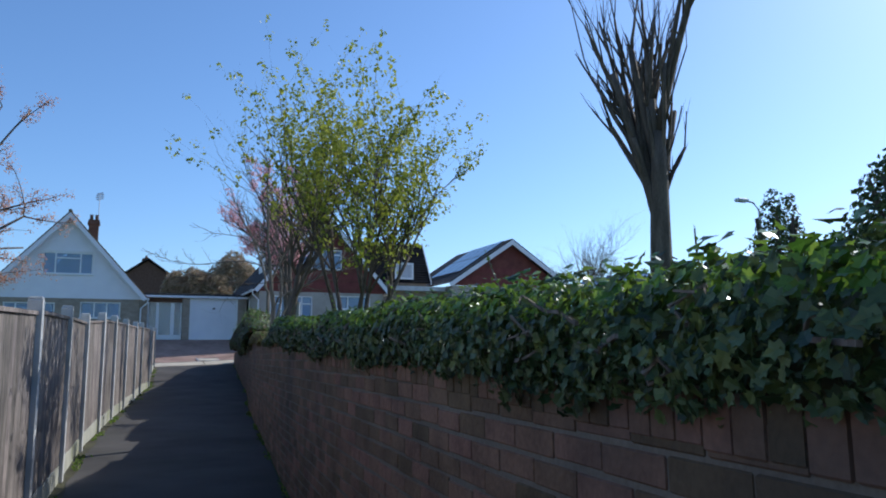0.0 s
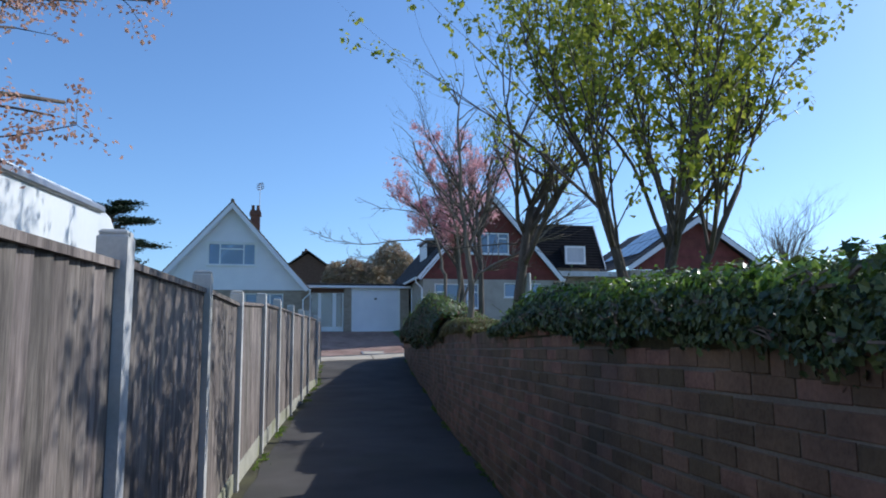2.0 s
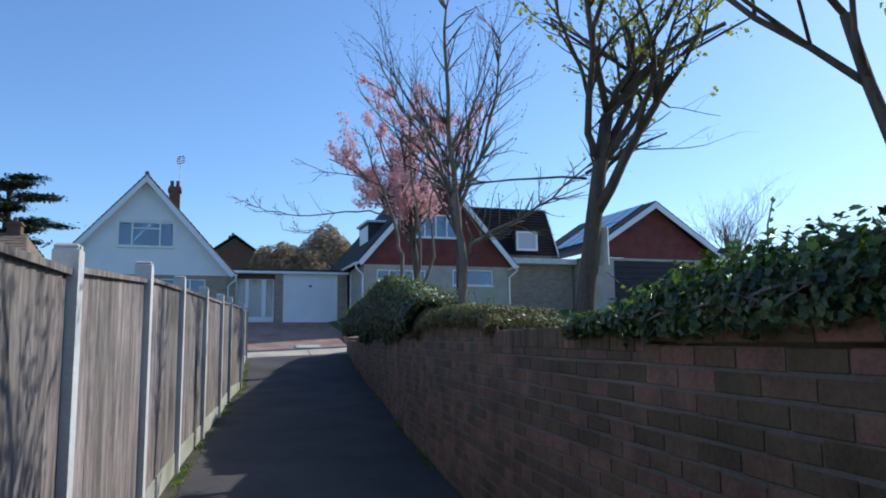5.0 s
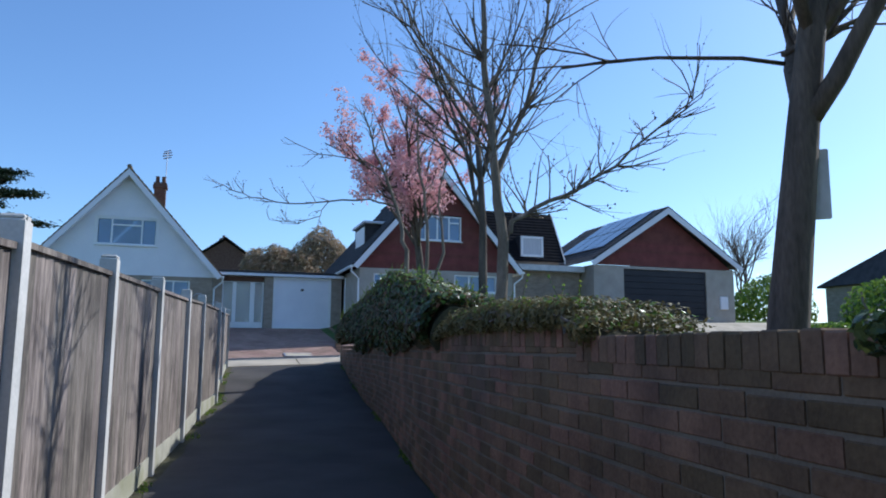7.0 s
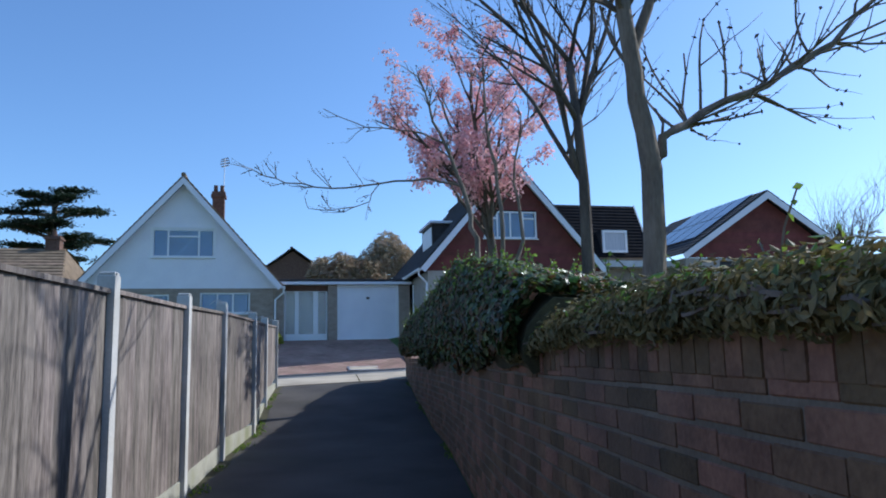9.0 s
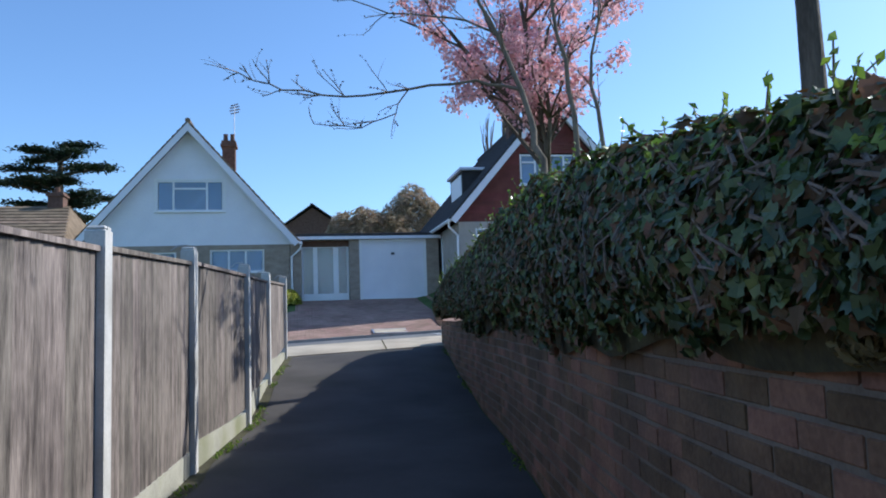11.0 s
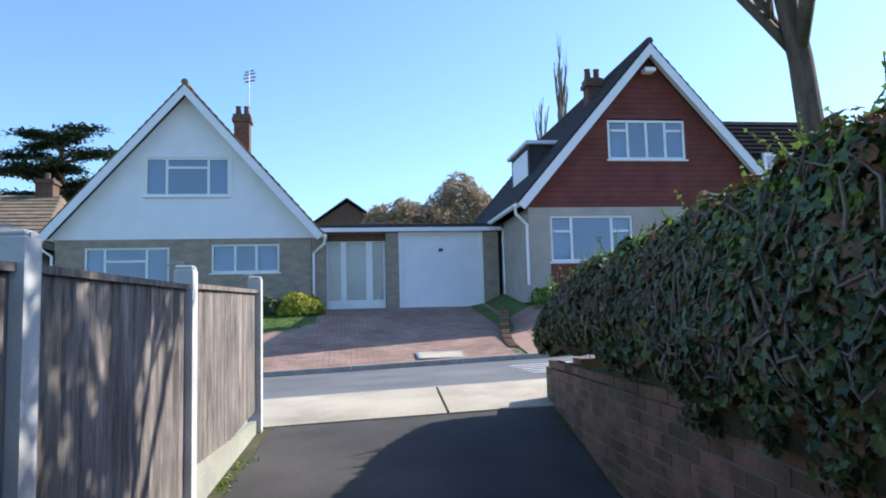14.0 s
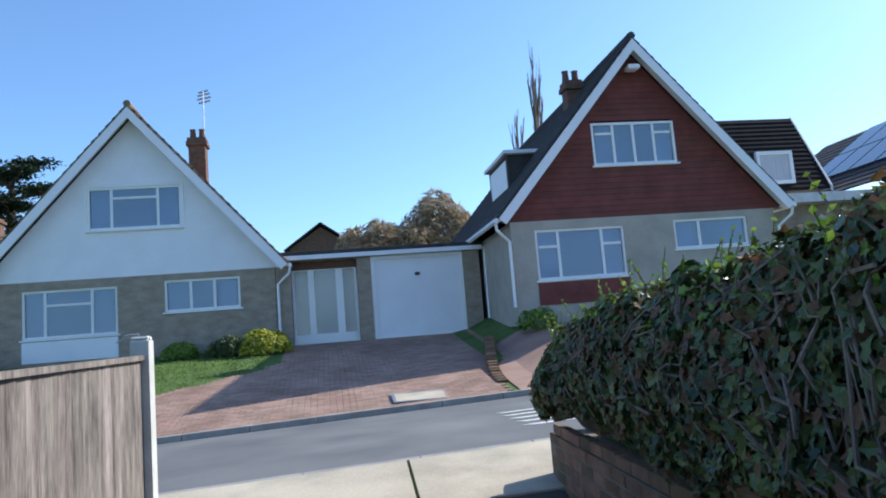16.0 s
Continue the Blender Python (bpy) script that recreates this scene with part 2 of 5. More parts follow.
# ---- mesh helpers ----
class Mesh:
    """Gathers vertices and faces for one mesh."""

    def __init__(self):
        self.v, self.f = [], []

    def add(self, vs, fs):
        n = len(self.v)
        self.v += [tuple(p) for p in vs]
        self.f += [tuple(i + n for i in f) for f in fs]
        return self

    def box(self, x0, x1, y0, y1, z0, z1, m=None, bev=0.0):
        if bev <= 0:
            vs = [(x, y, z) for z in (z0, z1) for x, y in ((x0, y0), (x1, y0), (x1, y1), (x0, y1))]
            fs = [(3, 2, 1, 0), (4, 5, 6, 7), (0, 1, 5, 4), (1, 2, 6, 5), (2, 3, 7, 6), (3, 0, 4, 7)]
        else:
            b, vs = bev, []
            for z, i in ((z0, b), (z0 + b, 0), (z1 - b, 0), (z1, b)):
                vs += [(x0 + i, y0 + i, z), (x1 - i, y0 + i, z), (x1 - i, y1 - i, z), (x0 + i, y1 - i, z)]
            fs = [(3, 2, 1, 0), (12, 13, 14, 15)]
            for k in (0, 4, 8):
                fs += [(k + j, k + (j + 1) % 4, k + 4 + (j + 1) % 4, k + 4 + j) for j in range(4)]
        if m is not None:
            vs = [m @ Vector(p) for p in vs]
        return self.add(vs, fs)

    def prism(self, poly, y0, y1):
        """A polygon in x, z drawn out along y."""
        n = len(poly)
        vs = [(x, y0, z) for x, z in poly] + [(x, y1, z) for x, z in poly]
        fs = [tuple(range(n)), tuple(range(2 * n - 1, n - 1, -1))]
        fs += [(i, n + i, n + (i + 1) % n, (i + 1) % n) for i in range(n)]
        return self.add(vs, fs)

    def tube(self, pts, radii, sides=6):
        pts = [Vector(p) for p in pts]
        vs, fs = [], []
        for i, p in enumerate(pts):
            d = (pts[min(i + 1, len(pts) - 1)] - pts[max(i - 1, 0)]).normalized()
            a = d.orthogonal().normalized()
            b = d.cross(a)
            for k in range(sides):
                w = 2 * math.pi * k / sides
                vs.append(p + (a * math.cos(w) + b * math.sin(w)) * radii[i])
        for i in range(len(pts) - 1):
            for k in range(sides):
                fs.append((i * sides + k, i * sides + (k + 1) % sides, (i + 1) * sides + (k + 1) % sides, (i + 1) * sides + k))
        fs.append(tuple(range(sides - 1, -1, -1)))
        fs.append(tuple((len(pts) - 1) * sides + k for k in range(sides)))
        return self.add(vs, fs)

    def leaf(self, p, n, size, spin, wide=0.8):
        """One pointed leaf of four corners, folded along its rib."""
        n = Vector(n).normalized()
        a = n.orthogonal().normalized()
        b = n.cross(a)
        u = a * math.cos(spin) + b * math.sin(spin)
        w = n.cross(u)
        p = Vector(p)
        return self.add([p - u * size * 0.5, p + w * size * wide * 0.5 + n * size * 0.12, p + u * size * 0.55, p - w * size * wide * 0.5 + n * size * 0.12],
                        [(0, 1, 2), (0, 2, 3)])

    def lobed(self, p, n, size, spin):
        """One ivy leaf: five lobes round a sunken rib."""
        n = Vector(n).normalized()
        a = n.orthogonal().normalized()
        b = n.cross(a)
        u = a * math.cos(spin) + b * math.sin(spin)
        w = n.cross(u)
        p = Vector(p)
        rim = [(-0.42, 0.0, 0.02), (-0.34, 0.34, 0.1), (-0.08, 0.27, 0.07), (0.08, 0.46, 0.1), (0.22, 0.2, 0.06), (0.6, 0.0, -0.06), (0.22, -0.2, 0.06), (0.08, -0.46, 0.1), (-0.08, -0.27, 0.07), (-0.34, -0.34, 0.1)]
        vs = [p] + [p + (u * i + w * j + n * k) * size for i, j, k in rim]
        return self.add(vs, [(0, 1 + i, 1 + (i + 1) % 10) for i in range(10)])

    def data(self, name, material, smooth=False):
        me = bpy.data.meshes.new(name)
        me.from_pydata(self.v, [], self.f)
        me.materials.append(material)
        if smooth:
            me.polygons.foreach_set("use_smooth", [True] * len(me.polygons))
        me.update()
        return me


def part(name, mesh, material, parent, label="", smooth=False, kind=""):
    ob = new(name, mesh.data(name, material, smooth))
    ob.parent = parent
    return tagged(ob, label, kind=kind)


def thing(name, at=(0, 0, 0), label="", category="", group="", kind=""):
    ob = new(name)
    ob.location = at
    ob.empty_display_size = 0.1
    return tagged(ob, label, category, group, kind)


def solo(name, mesh, material, label, category, kind="", smooth=False, group=""):
    return tagged(new(name, mesh.data(name, material, smooth)), label, category, group, kind)


def lerp(x, table):
    if x <= table[0][0]:
        return table[0][1]
    for (a, u), (b, v) in zip(table, table[1:]):
        if x <= b:
            return u + (v - u) * (x - a) / (b - a)
    return table[-1][1]


def ease(t):
    t = min(1.0, max(0.0, t))
    return t * t * (3 - 2 * t)


# ---- plan ----
WALL_X = [(-46, -3.40), (-38, -2.45), (-31, -1.75), (-28.5, -1.47), (-25.8, -1.15), (-23.4, -0.85), (-21, -0.48), (-18.8, -0.18), (-16.9, 0.0), (-15.4, 0.11), (-13.3, 0.28)]
FENCE_X = [(-46, -4.75), (-30.3, -3.78), (-28.4, -3.68), (-24.7, -3.36), (-22.9, -3.16), (-21.1, -2.95), (-19.2, -2.77), (-17.4, -2.51), (-15.55, -2.39), (-13.7, -2.23)]
PATH_Z = [(-46, -2.70), (-38, -2.45), (-32, -2.15), (-28, -1.98), (-25, -1.92), (-22, -1.84), (-19.5, -1.75), (-17.4, -1.66), (-15.5, -1.40), (-13.7, -1.14)]
STREET_Z = [(-13.7, -1.14), (-12.35, -1.02), (-12.25, -1.06), (-9.6, -1.05), (-7.35, -1.14), (-7.25, -1.10), (0, 0.0), (12, 0.4), (30, 1.2), (80, 3.0)]
GARDEN_Z = [(-46, -1.15), (-38, -1.0), (-31, -0.85), (-24, -0.78), (-13.7, -0.78)]


def wall_x(y):
    return lerp(y, WALL_X)


def fence_x(y):
    return lerp(y, FENCE_X)


def street_z(x, y):
    z = lerp(y, STREET_Z)
    fade = ease((y + 15) / 1.6) * (1 - ease((y + 7) / 6))
    z += 0.035 * max(-14, min(30, x + 0.6)) * fade
    z += 0.42 * ease((x - 1.9) / 1.3) * ease((y + 7.2) / 3.5)
    return z + 0.3 * ease((x - 11) / 3) * ease((y + 7) / 4)


def ground_z(x, y):
    if y > -13.7:
        return street_z(x, y)
    low = lerp(y, PATH_Z) if y < -15.2 else lerp(y, PATH_Z) + (street_z(x, -13.7) + 1.14) * (y + 15.2) / 1.5
    s = x - wall_x(y)
    return low + (lerp(y, GARDEN_Z) - low) * ease((s - 0.03) / 0.22)


def sheet(ys, spans, lift, cols=8):
    """A surface that follows the ground; spans gives its two sides at each y."""
    m, rows = Mesh(), []
    for y in ys:
        a, b = spans(y)
        rows.append([(a + (b - a) * i / cols, y, ground_z(a + (b - a) * i / cols, y) + lift) for i in range(cols + 1)])
    n = cols + 1
    m.add([p for r in rows for p in r], [(j * n + i, j * n + i + 1, (j + 1) * n + i + 1, (j + 1) * n + i) for j in range(len(rows) - 1) for i in range(cols)])
    return m


def steps(a, b, n):
    return [a + (b - a) * i / n for i in range(n + 1)]


# ---- ground ----
def build_ground():
    offs = [-600, -200, -80, -40, -20, -12, -8, -6, -5, -4, -3.4, -2.9, -2.4, -1.8, -1.2, -0.6, -0.2, 0.02, 0.1, 0.18, 0.26, 0.5, 1, 1.5, 2, 2.5, 3.2, 4, 5.5, 7, 9, 11, 12.5, 14, 17, 20, 26, 34, 50, 90, 220, 600]
    ys = [-600, -200, -90, -60] + steps(-46, -14, 64) + [-13.75, -13.65, -13.3, -12.9, -12.35, -12.25, -11.5, -10.5, -9.6, -8.5, -7.35, -7.25] + steps(-7, 0, 14) + [1, 3, 6, 12, 20, 30, 50, 80, 200, 700]
    m, n = Mesh(), len(offs)
    vs = [(wall_x(y) + s, y, ground_z(wall_x(y) + s, y) - 0.012) for y in ys for s in offs]
    m.add(vs, [(j * n + i, j * n + i + 1, (j + 1) * n + i + 1, (j + 1) * n + i) for j in range(len(ys) - 1) for i in range(n - 1)])
    solo("ground", m, M["grass_ground"], "uneven green lawn and earth under the whole place", "ground", "structure")
    edge = lambda y: 0.10 + 0.07 * noise.noise((0, y * 1.3, 3))  # noqa: E731
    ys = steps(-46, -13.6, 160)
    solo("path", sheet(ys, lambda y: (fence_x(y) + 0.02 + edge(y) * 1.1, wall_x(y) - 0.02), 0.0, 12), M["asphalt"], "dark worn asphalt footpath between fence and wall", "path", "structure")
    solo("verge", sheet(ys, lambda y: (fence_x(y) - 0.1, fence_x(y) + 0.35), -0.006, 4), M["soil"], "narrow strip of dark soil along the fence foot", "verge", "structure")
    xs = [-60, -30, -14, -9, -6, -4, -2.6, -1.5, 0, 1, 3, 6, 10, 16, 24, 34]

    def strip(name, y0, y1, lift, material, label, category, rows=3):
        m = Mesh()
        yy = steps(y0, y1, rows)
        k = len(xs)
        m.add([(x, y, street_z(x, y) + lift) for y in yy for x in xs], [(j * k + i, j * k + i + 1, (j + 1) * k + i + 1, (j + 1) * k + i) for j in range(rows) for i in range(k - 1)])
        return solo(name, m, material, label, category, "structure")
    strip("road", -12.3, -7.45, 0.004, M["road"], "grey asphalt residential road crossing in front", "road", 5)
    # near pavement: concrete slabs with open joints
    pave = thing("pavement", (0, 0, 0), "pale concrete pavement slabs with dark joints", "pavement", kind="structure")
    cuts = [-12, -9, -6.2, -3.4, -0.66, 2.2, 5.2, 8.4, 12, 16]
    for a, b in zip(cuts, cuts[1:]):
        m = Mesh()
        x0, x1 = a + 0.012, b - 0.012
        lo = [(x0, -13.62), (x1, -13.62), (x1 + 0.05, -12.42), (x0 + 0.05, -12.42)]
        vs = [(x, y, street_z(x, y) - 0.05) for x, y in lo] + [(x, y, street_z(x, y) + 0.012) for x, y in lo]
        m.add(vs, [(4, 5, 6, 7), (0, 1, 5, 4), (1, 2, 6, 5), (2, 3, 7, 6), (3, 0, 4, 7)])
        part("slab", m, M["slab"], pave)

    def kerb(y0, y1, top, label):
        k = thing("kerb", (0, 0, 0), label, "kerb", kind="structure")
        x = -16.0
        while x < 20:
            m = Mesh()
            b = x + 0.9
            lo = [(x, y0), (b, y0), (b, y1), (x, y1)]
            zt = [street_z(x, -9.5) + top, street_z(b, -9.5) + top] * 2
            zz = [zt[0], zt[1], zt[1], zt[0]]
            m.add([(u, v, street_z(u, v) - 0.1) for u, v in lo] + [(u, v, z) for (u, v), z in zip(lo, zz)],
                  [(4, 5, 6, 7), (0, 1, 5, 4), (1, 2, 6, 5), (2, 3, 7, 6), (3, 0, 4, 7)])
            part("kerbstone", m, M["kerb"], k)
            x += 0.912
    kerb(-12.41, -12.29, 0.035, "weathered concrete kerb stones beside the pavement")
    kerb(-7.47, -7.34, 0.01, "low dropped kerb stones at the foot of the drive")


build_ground()


# ---- boundary wall on the garden side ----
WALL_TOP = [(-46, -1.28), (-38, -0.98), (-36, -0.92), (-33.5, -0.86), (-32, -0.80), (-30.5, -0.72), (-27.35, -0.71), (-27.3, -0.655), (-25, -0.64), (-24.3, -0.70), (-13.3, -0.72)]


def wall_top(y):
    return lerp(y, WALL_TOP)


def wall_frame(y):
    """Place, and the unit vector along the wall."""
    d = Vector((wall_x(y + 0.2) - wall_x(y - 0.2), 0.4, 0)).normalized()
    return Vector((wall_x(y), y, 0)), d


def build_wall_core():
    w = thing("wall_garden", (0, 0, 0), "old brown brick retaining wall with stained mortar, ivy hanging over its top", "wall", kind="structure")
    m = Mesh()
    ys = steps(-46, -13.3, 110)
    for y in ys:
        x, z0, z1 = wall_x(y), ground_z(wall_x(y) - 0.1, y) - 0.3, wall_top(y) - 0.075
        m.v += [(x, y, z0), (x, y, z1), (x + 0.24, y, z1), (x + 0.24, y, z0)]
    for j in range(len(ys) - 1):
        m.f += [(4 * j + a, 4 * j + 4 + a, 4 * j + 4 + (a + 1) % 4, 4 * j + (a + 1) % 4) for a in range(4)]
    m.f += [(0, 1, 2, 3), tuple(4 * (len(ys) - 1) + k for k in (3, 2, 1, 0))]
    part("mortar_core", m, M["mortar"], w)
    m = Mesh().box(0.53, 9.0, -13.54, -13.3, -1.5, -0.72)
    part("return_wall", m, M["brick_joined"], w)
    return w


garden_wall = build_wall_core()


# ---- fence: concrete posts, gravel boards, feather-edge panels ----
FENCE_TOP = [(-46, -1.02), (-37.6, -0.80), (-34.05, -0.61), (-32.2, -0.525), (-30.3, -0.47), (-28.5, -0.445), (-26.8, -0.33), (-24.7, -0.26), (-22.9, -0.23), (-21.1, -0.20), (-19.2, -0.13), (-17.4, -0.13), (-15.55, -0.10), (-13.7, -0.05)]


def back_rail(p, along, side, length, zt, tilt):
    m = Mesh()
    for drop in (0.12, 0.7, 1.25):
        vs = []
        for zz in (-drop - 0.06, -drop):
            for s, o in ((0.05, -0.05), (length - 0.05, -0.05), (length - 0.05, -0.008), (0.05, -0.008)):
                vs.append(p + along * s + side * o + Vector((0, 0, zt + zz + (s / length - 0.5) * tilt)))
        m.add(vs, [(3, 2, 1, 0), (4, 5, 6, 7), (0, 1, 5, 4), (1, 2, 6, 5), (2, 3, 7, 6), (3, 0, 4, 7)])
    return m


def build_fence():
    ys = [-13.7 - 1.85 * i for i in range(18)]
    rng = random.Random(4)
    fence = thing("fence", (0, 0, 0), "weathered timber panel fence between grey concrete posts", "fence")
    for i, y in enumerate(ys):
        x, z0, z1 = fence_x(y), ground_z(fence_x(y) + 0.2, y), lerp(y, FENCE_TOP) + 0.07
        d = Vector((fence_x(y + 0.3) - fence_x(y - 0.3), 0.6, 0)).normalized()
        base = Matrix(((d.y, d.x, 0, x), (-d.x, d.y, 0, y), (0, 0, 1, 0), (0, 0, 0, 1)))
        m = Mesh()
        m.box(-0.05, 0.055, -0.05, -0.018, z0 - 0.3, z1, base, 0.008)
        m.box(-0.05, 0.055, 0.018, 0.05, z0 - 0.3, z1, base, 0.008)
        m.box(-0.05, 0.055, -0.0182, 0.0182, z0 - 0.3, z1 + 0.012, base)
        m.box(-0.045, 0.05, -0.045, 0.045, z1 - 0.004, z1 + 0.02, base, 0.009)
        post = part("post", m, M["post"], fence, "slotted grey concrete post")
        if i < 4:
            m = Mesh().tube([base @ Vector(p) for p in ((0.0, 0, z1), (-0.01, -0.01, z1 + 0.035), (-0.07, -0.04, z1 + 0.03), (-0.12, -0.06, z1 - 0.01))], [0.007, 0.007, 0.006, 0.004], 5)
            part("wire_loop", m, M["metal"], post, "bent wire loop on the post top")
        if i == len(ys) - 1:
            continue
        y2 = ys[i + 1]
        p, q = Vector((fence_x(y2), y2, 0)), Vector((x, y, 0))
        zb = ground_z(fence_x((y + y2) / 2) + 0.2, (y + y2) / 2)
        zt = (lerp(y, FENCE_TOP) + lerp(y2, FENCE_TOP)) / 2 - 0.005
        tilt = (lerp(y, FENCE_TOP) - lerp(y2, FENCE_TOP)) * 0.8
        rise = (ground_z(q.x + 0.2, y) - ground_z(p.x + 0.2, y2)) * 0.9
        along = (q - p).normalized()
        side = Vector((along.y, -along.x, 0))
        length = (q - p).length

        def slab(mesh, s0, s1, o0, o1, za, zc):
            vs = []
            for zz, is_top in ((za, 0), (zc, 1)):
                for s, o in ((s0, o0), (s1, o0), (s1, o1), (s0, o1)):
                    f = s / length - 0.5
                    vs.append(p + along * s + side * o + Vector((0, 0, zz + f * (tilt if is_top else rise))))
            return mesh.add(vs, [(3, 2, 1, 0), (4, 5, 6, 7), (0, 1, 5, 4), (1, 2, 6, 5), (2, 3, 7, 6), (3, 0, 4, 7)])
        panel = part("panel", back_rail(p, along, side, length, zt, tilt), M["board"], fence, "grey-brown feather-edge timber panel")
        part("gravel_board", slab(Mesh(), 0.05, length - 0.05, -0.022, 0.022, zb - 0.1, zb + 0.17), M["gravel_board"], panel, "pale concrete gravel board with green algae")
        n = 15
        w = (length - 0.09) / n
        for k in range(n):
            s = 0.045 + k * w
            j = rng.uniform(-0.004, 0.004)
            b = Mesh()
            vs = []
            for top in (0, 1):
                for ss, o in ((s - 0.008, 0.004), (s + w, 0.016 + j), (s + w, 0.004 + j), (s - 0.008, -0.004)):
                    f = ss / length - 0.5
                    vs.append(p + along * ss + side * o + Vector((0, 0, (zt - 0.035 + f * tilt) if top else (zb + 0.165 + f * rise))))
            b.add(vs, [(3, 2, 1, 0), (4, 5, 6, 7), (0, 1, 5, 4), (1, 2, 6, 5), (2, 3, 7, 6), (3, 0, 4, 7)])
            part("board", b, M["board"], panel)

        def rail(o0, o1, d0, d1):
            m = Mesh()
            vs = []
            for zz in (d0, d1):
                for s, o in ((0.03, o0), (length - 0.03, o0), (length - 0.03, o1), (0.03, o1)):
                    vs.append(p + along * s + side * o + Vector((0, 0, zt + zz + (s / length - 0.5) * tilt)))
            return m.add(vs, [(3, 2, 1, 0), (4, 5, 6, 7), (0, 1, 5, 4), (1, 2, 6, 5), (2, 3, 7, 6), (3, 0, 4, 7)])
        part("cap_rail", rail(-0.03, 0.034, -0.036, -0.008), M["board"], panel, "weathered capping strip")


build_fence()


# ---- houses ----
def window(parent, x0, x1, z0, z1, y, lights, sill=True, surround=0.0):
    """A casement window set in the wall at y, facing -y. lights: (share of width, height share of the transom or 0)."""
    w = part("window", frame_mesh(x0, x1, z0, z1, y - 0.03, y + 0.05, 0.055), M["upvc"], parent, "white-framed casement window with pale curtains")
    if surround:
        part("surround", frame_mesh(x0 - surround, x1 + surround, z0 - surround, z1 + surround, y - 0.05, y - 0.002, surround - 0.004), M["upvc"], w)
    x, total = x0 + 0.055, sum(a for a, _ in lights)
    span = x1 - x0 - 0.11
    for i, (a, tr) in enumerate(lights):
        b = x + span * a / total
        if i:
            part("mullion", Mesh().box(x - 0.03, x + 0.03, y - 0.026, y + 0.05, z0 + 0.055, z1 - 0.055), M["upvc"], w)
        if tr:
            zt = z0 + (z1 - z0) * tr
            part("transom", Mesh().box(x + 0.03, b - 0.03, y - 0.024, y + 0.05, zt - 0.028, zt + 0.028), M["upvc"], w)
        part("pane", Mesh().box(x + 0.02, b - 0.02, y + 0.008, y + 0.016, z0 + 0.05, z1 - 0.05), M["glass"], w).visible_shadow = False
        x = b
    m = Mesh()
    for s0, s1 in ((x0 + 0.03, x0 + (x1 - x0) * 0.27), (x1 - (x1 - x0) * 0.27, x1 - 0.03)):
        n = 14
        pts = [(s0 + (s1 - s0) * k / n, y + 0.16 + 0.025 * (k % 2)) for k in range(n + 1)]
        m.add([(px, py, z) for z in (z0 + 0.03, z1 - 0.03) for px, py in pts], [(k, k + 1, n + 2 + k, n + 1 + k) for k in range(n)])
    part("curtain", m, M["curtain"], w, "pale drawn-back curtains")
    if sill:
        part("sill", Mesh().box(x0 - 0.05, x1 + 0.05, y - 0.09, y + 0.02, z0 - 0.045, z0 - 0.003, None, 0.008), M["upvc"], w)
    return w


def frame_mesh(x0, x1, z0, z1, y0, y1, t):
    m = Mesh()
    m.box(x0, x1, y0, y1, z0, z0 + t).box(x0, x1, y0, y1, z1 - t, z1)
    return m.box(x0, x0 + t, y0, y1, z0 + t, z1 - t).box(x1 - t, x1, y0, y1, z0 + t, z1 - t)


def wall_with_holes(x0, x1, z0, z1, y0, y1, holes):
    """A straight wall facing -y with rectangular openings through it."""
    m = Mesh()
    xs = sorted({x0, x1, *[h[0] for h in holes], *[h[1] for h in holes]})
    for a, b in zip(xs, xs[1:]):
        z = z0
        for h in sorted((h for h in holes if h[0] <= a and b <= h[1]), key=lambda h: h[2]):
            if h[2] > z:
                m.box(a, b, y0, y1, z, h[2])
            z = h[3]
        if z1 > z:
            m.box(a, b, y0, y1, z, z1)
    return m


def gable_courses(xc, half, z0, z1, y, rise, hole, lip):
    """Overlapping courses over a gable, each a board with a lip, cut at the window; half at z0, coming to a point at z1."""
    m, z = Mesh(), z0
    while z < z1 - 0.05:
        t = min(z + rise, z1)
        ha, hb = half * (z1 - z) / (z1 - z0), half * (z1 - t) / (z1 - z0)
        spans = [(xc - ha, xc - hb, xc + ha, xc + hb)]
        if hole and t > hole[2] + 0.01 and z < hole[3] - 0.01:
            spans = [(xc - ha, xc - hb, hole[0], hole[0]), (hole[1], hole[1], xc + ha, xc + hb)]
        for la, lb, ra, rb in spans:
            if ra - la < 0.02:
                continue
            m.add([(la, y - lip, z), (ra, y - lip, z), (rb, y - 0.002, t), (lb, y - 0.002, t), (la, y + 0.06, z), (ra, y + 0.06, z), (rb, y + 0.06, t), (lb, y + 0.06, t)],
                  [(0, 1, 2, 3), (4, 5, 1, 0), (7, 6, 5, 4), (0, 3, 7, 4), (1, 5, 6, 2), (3, 2, 6, 7)])
        z = t
    return m


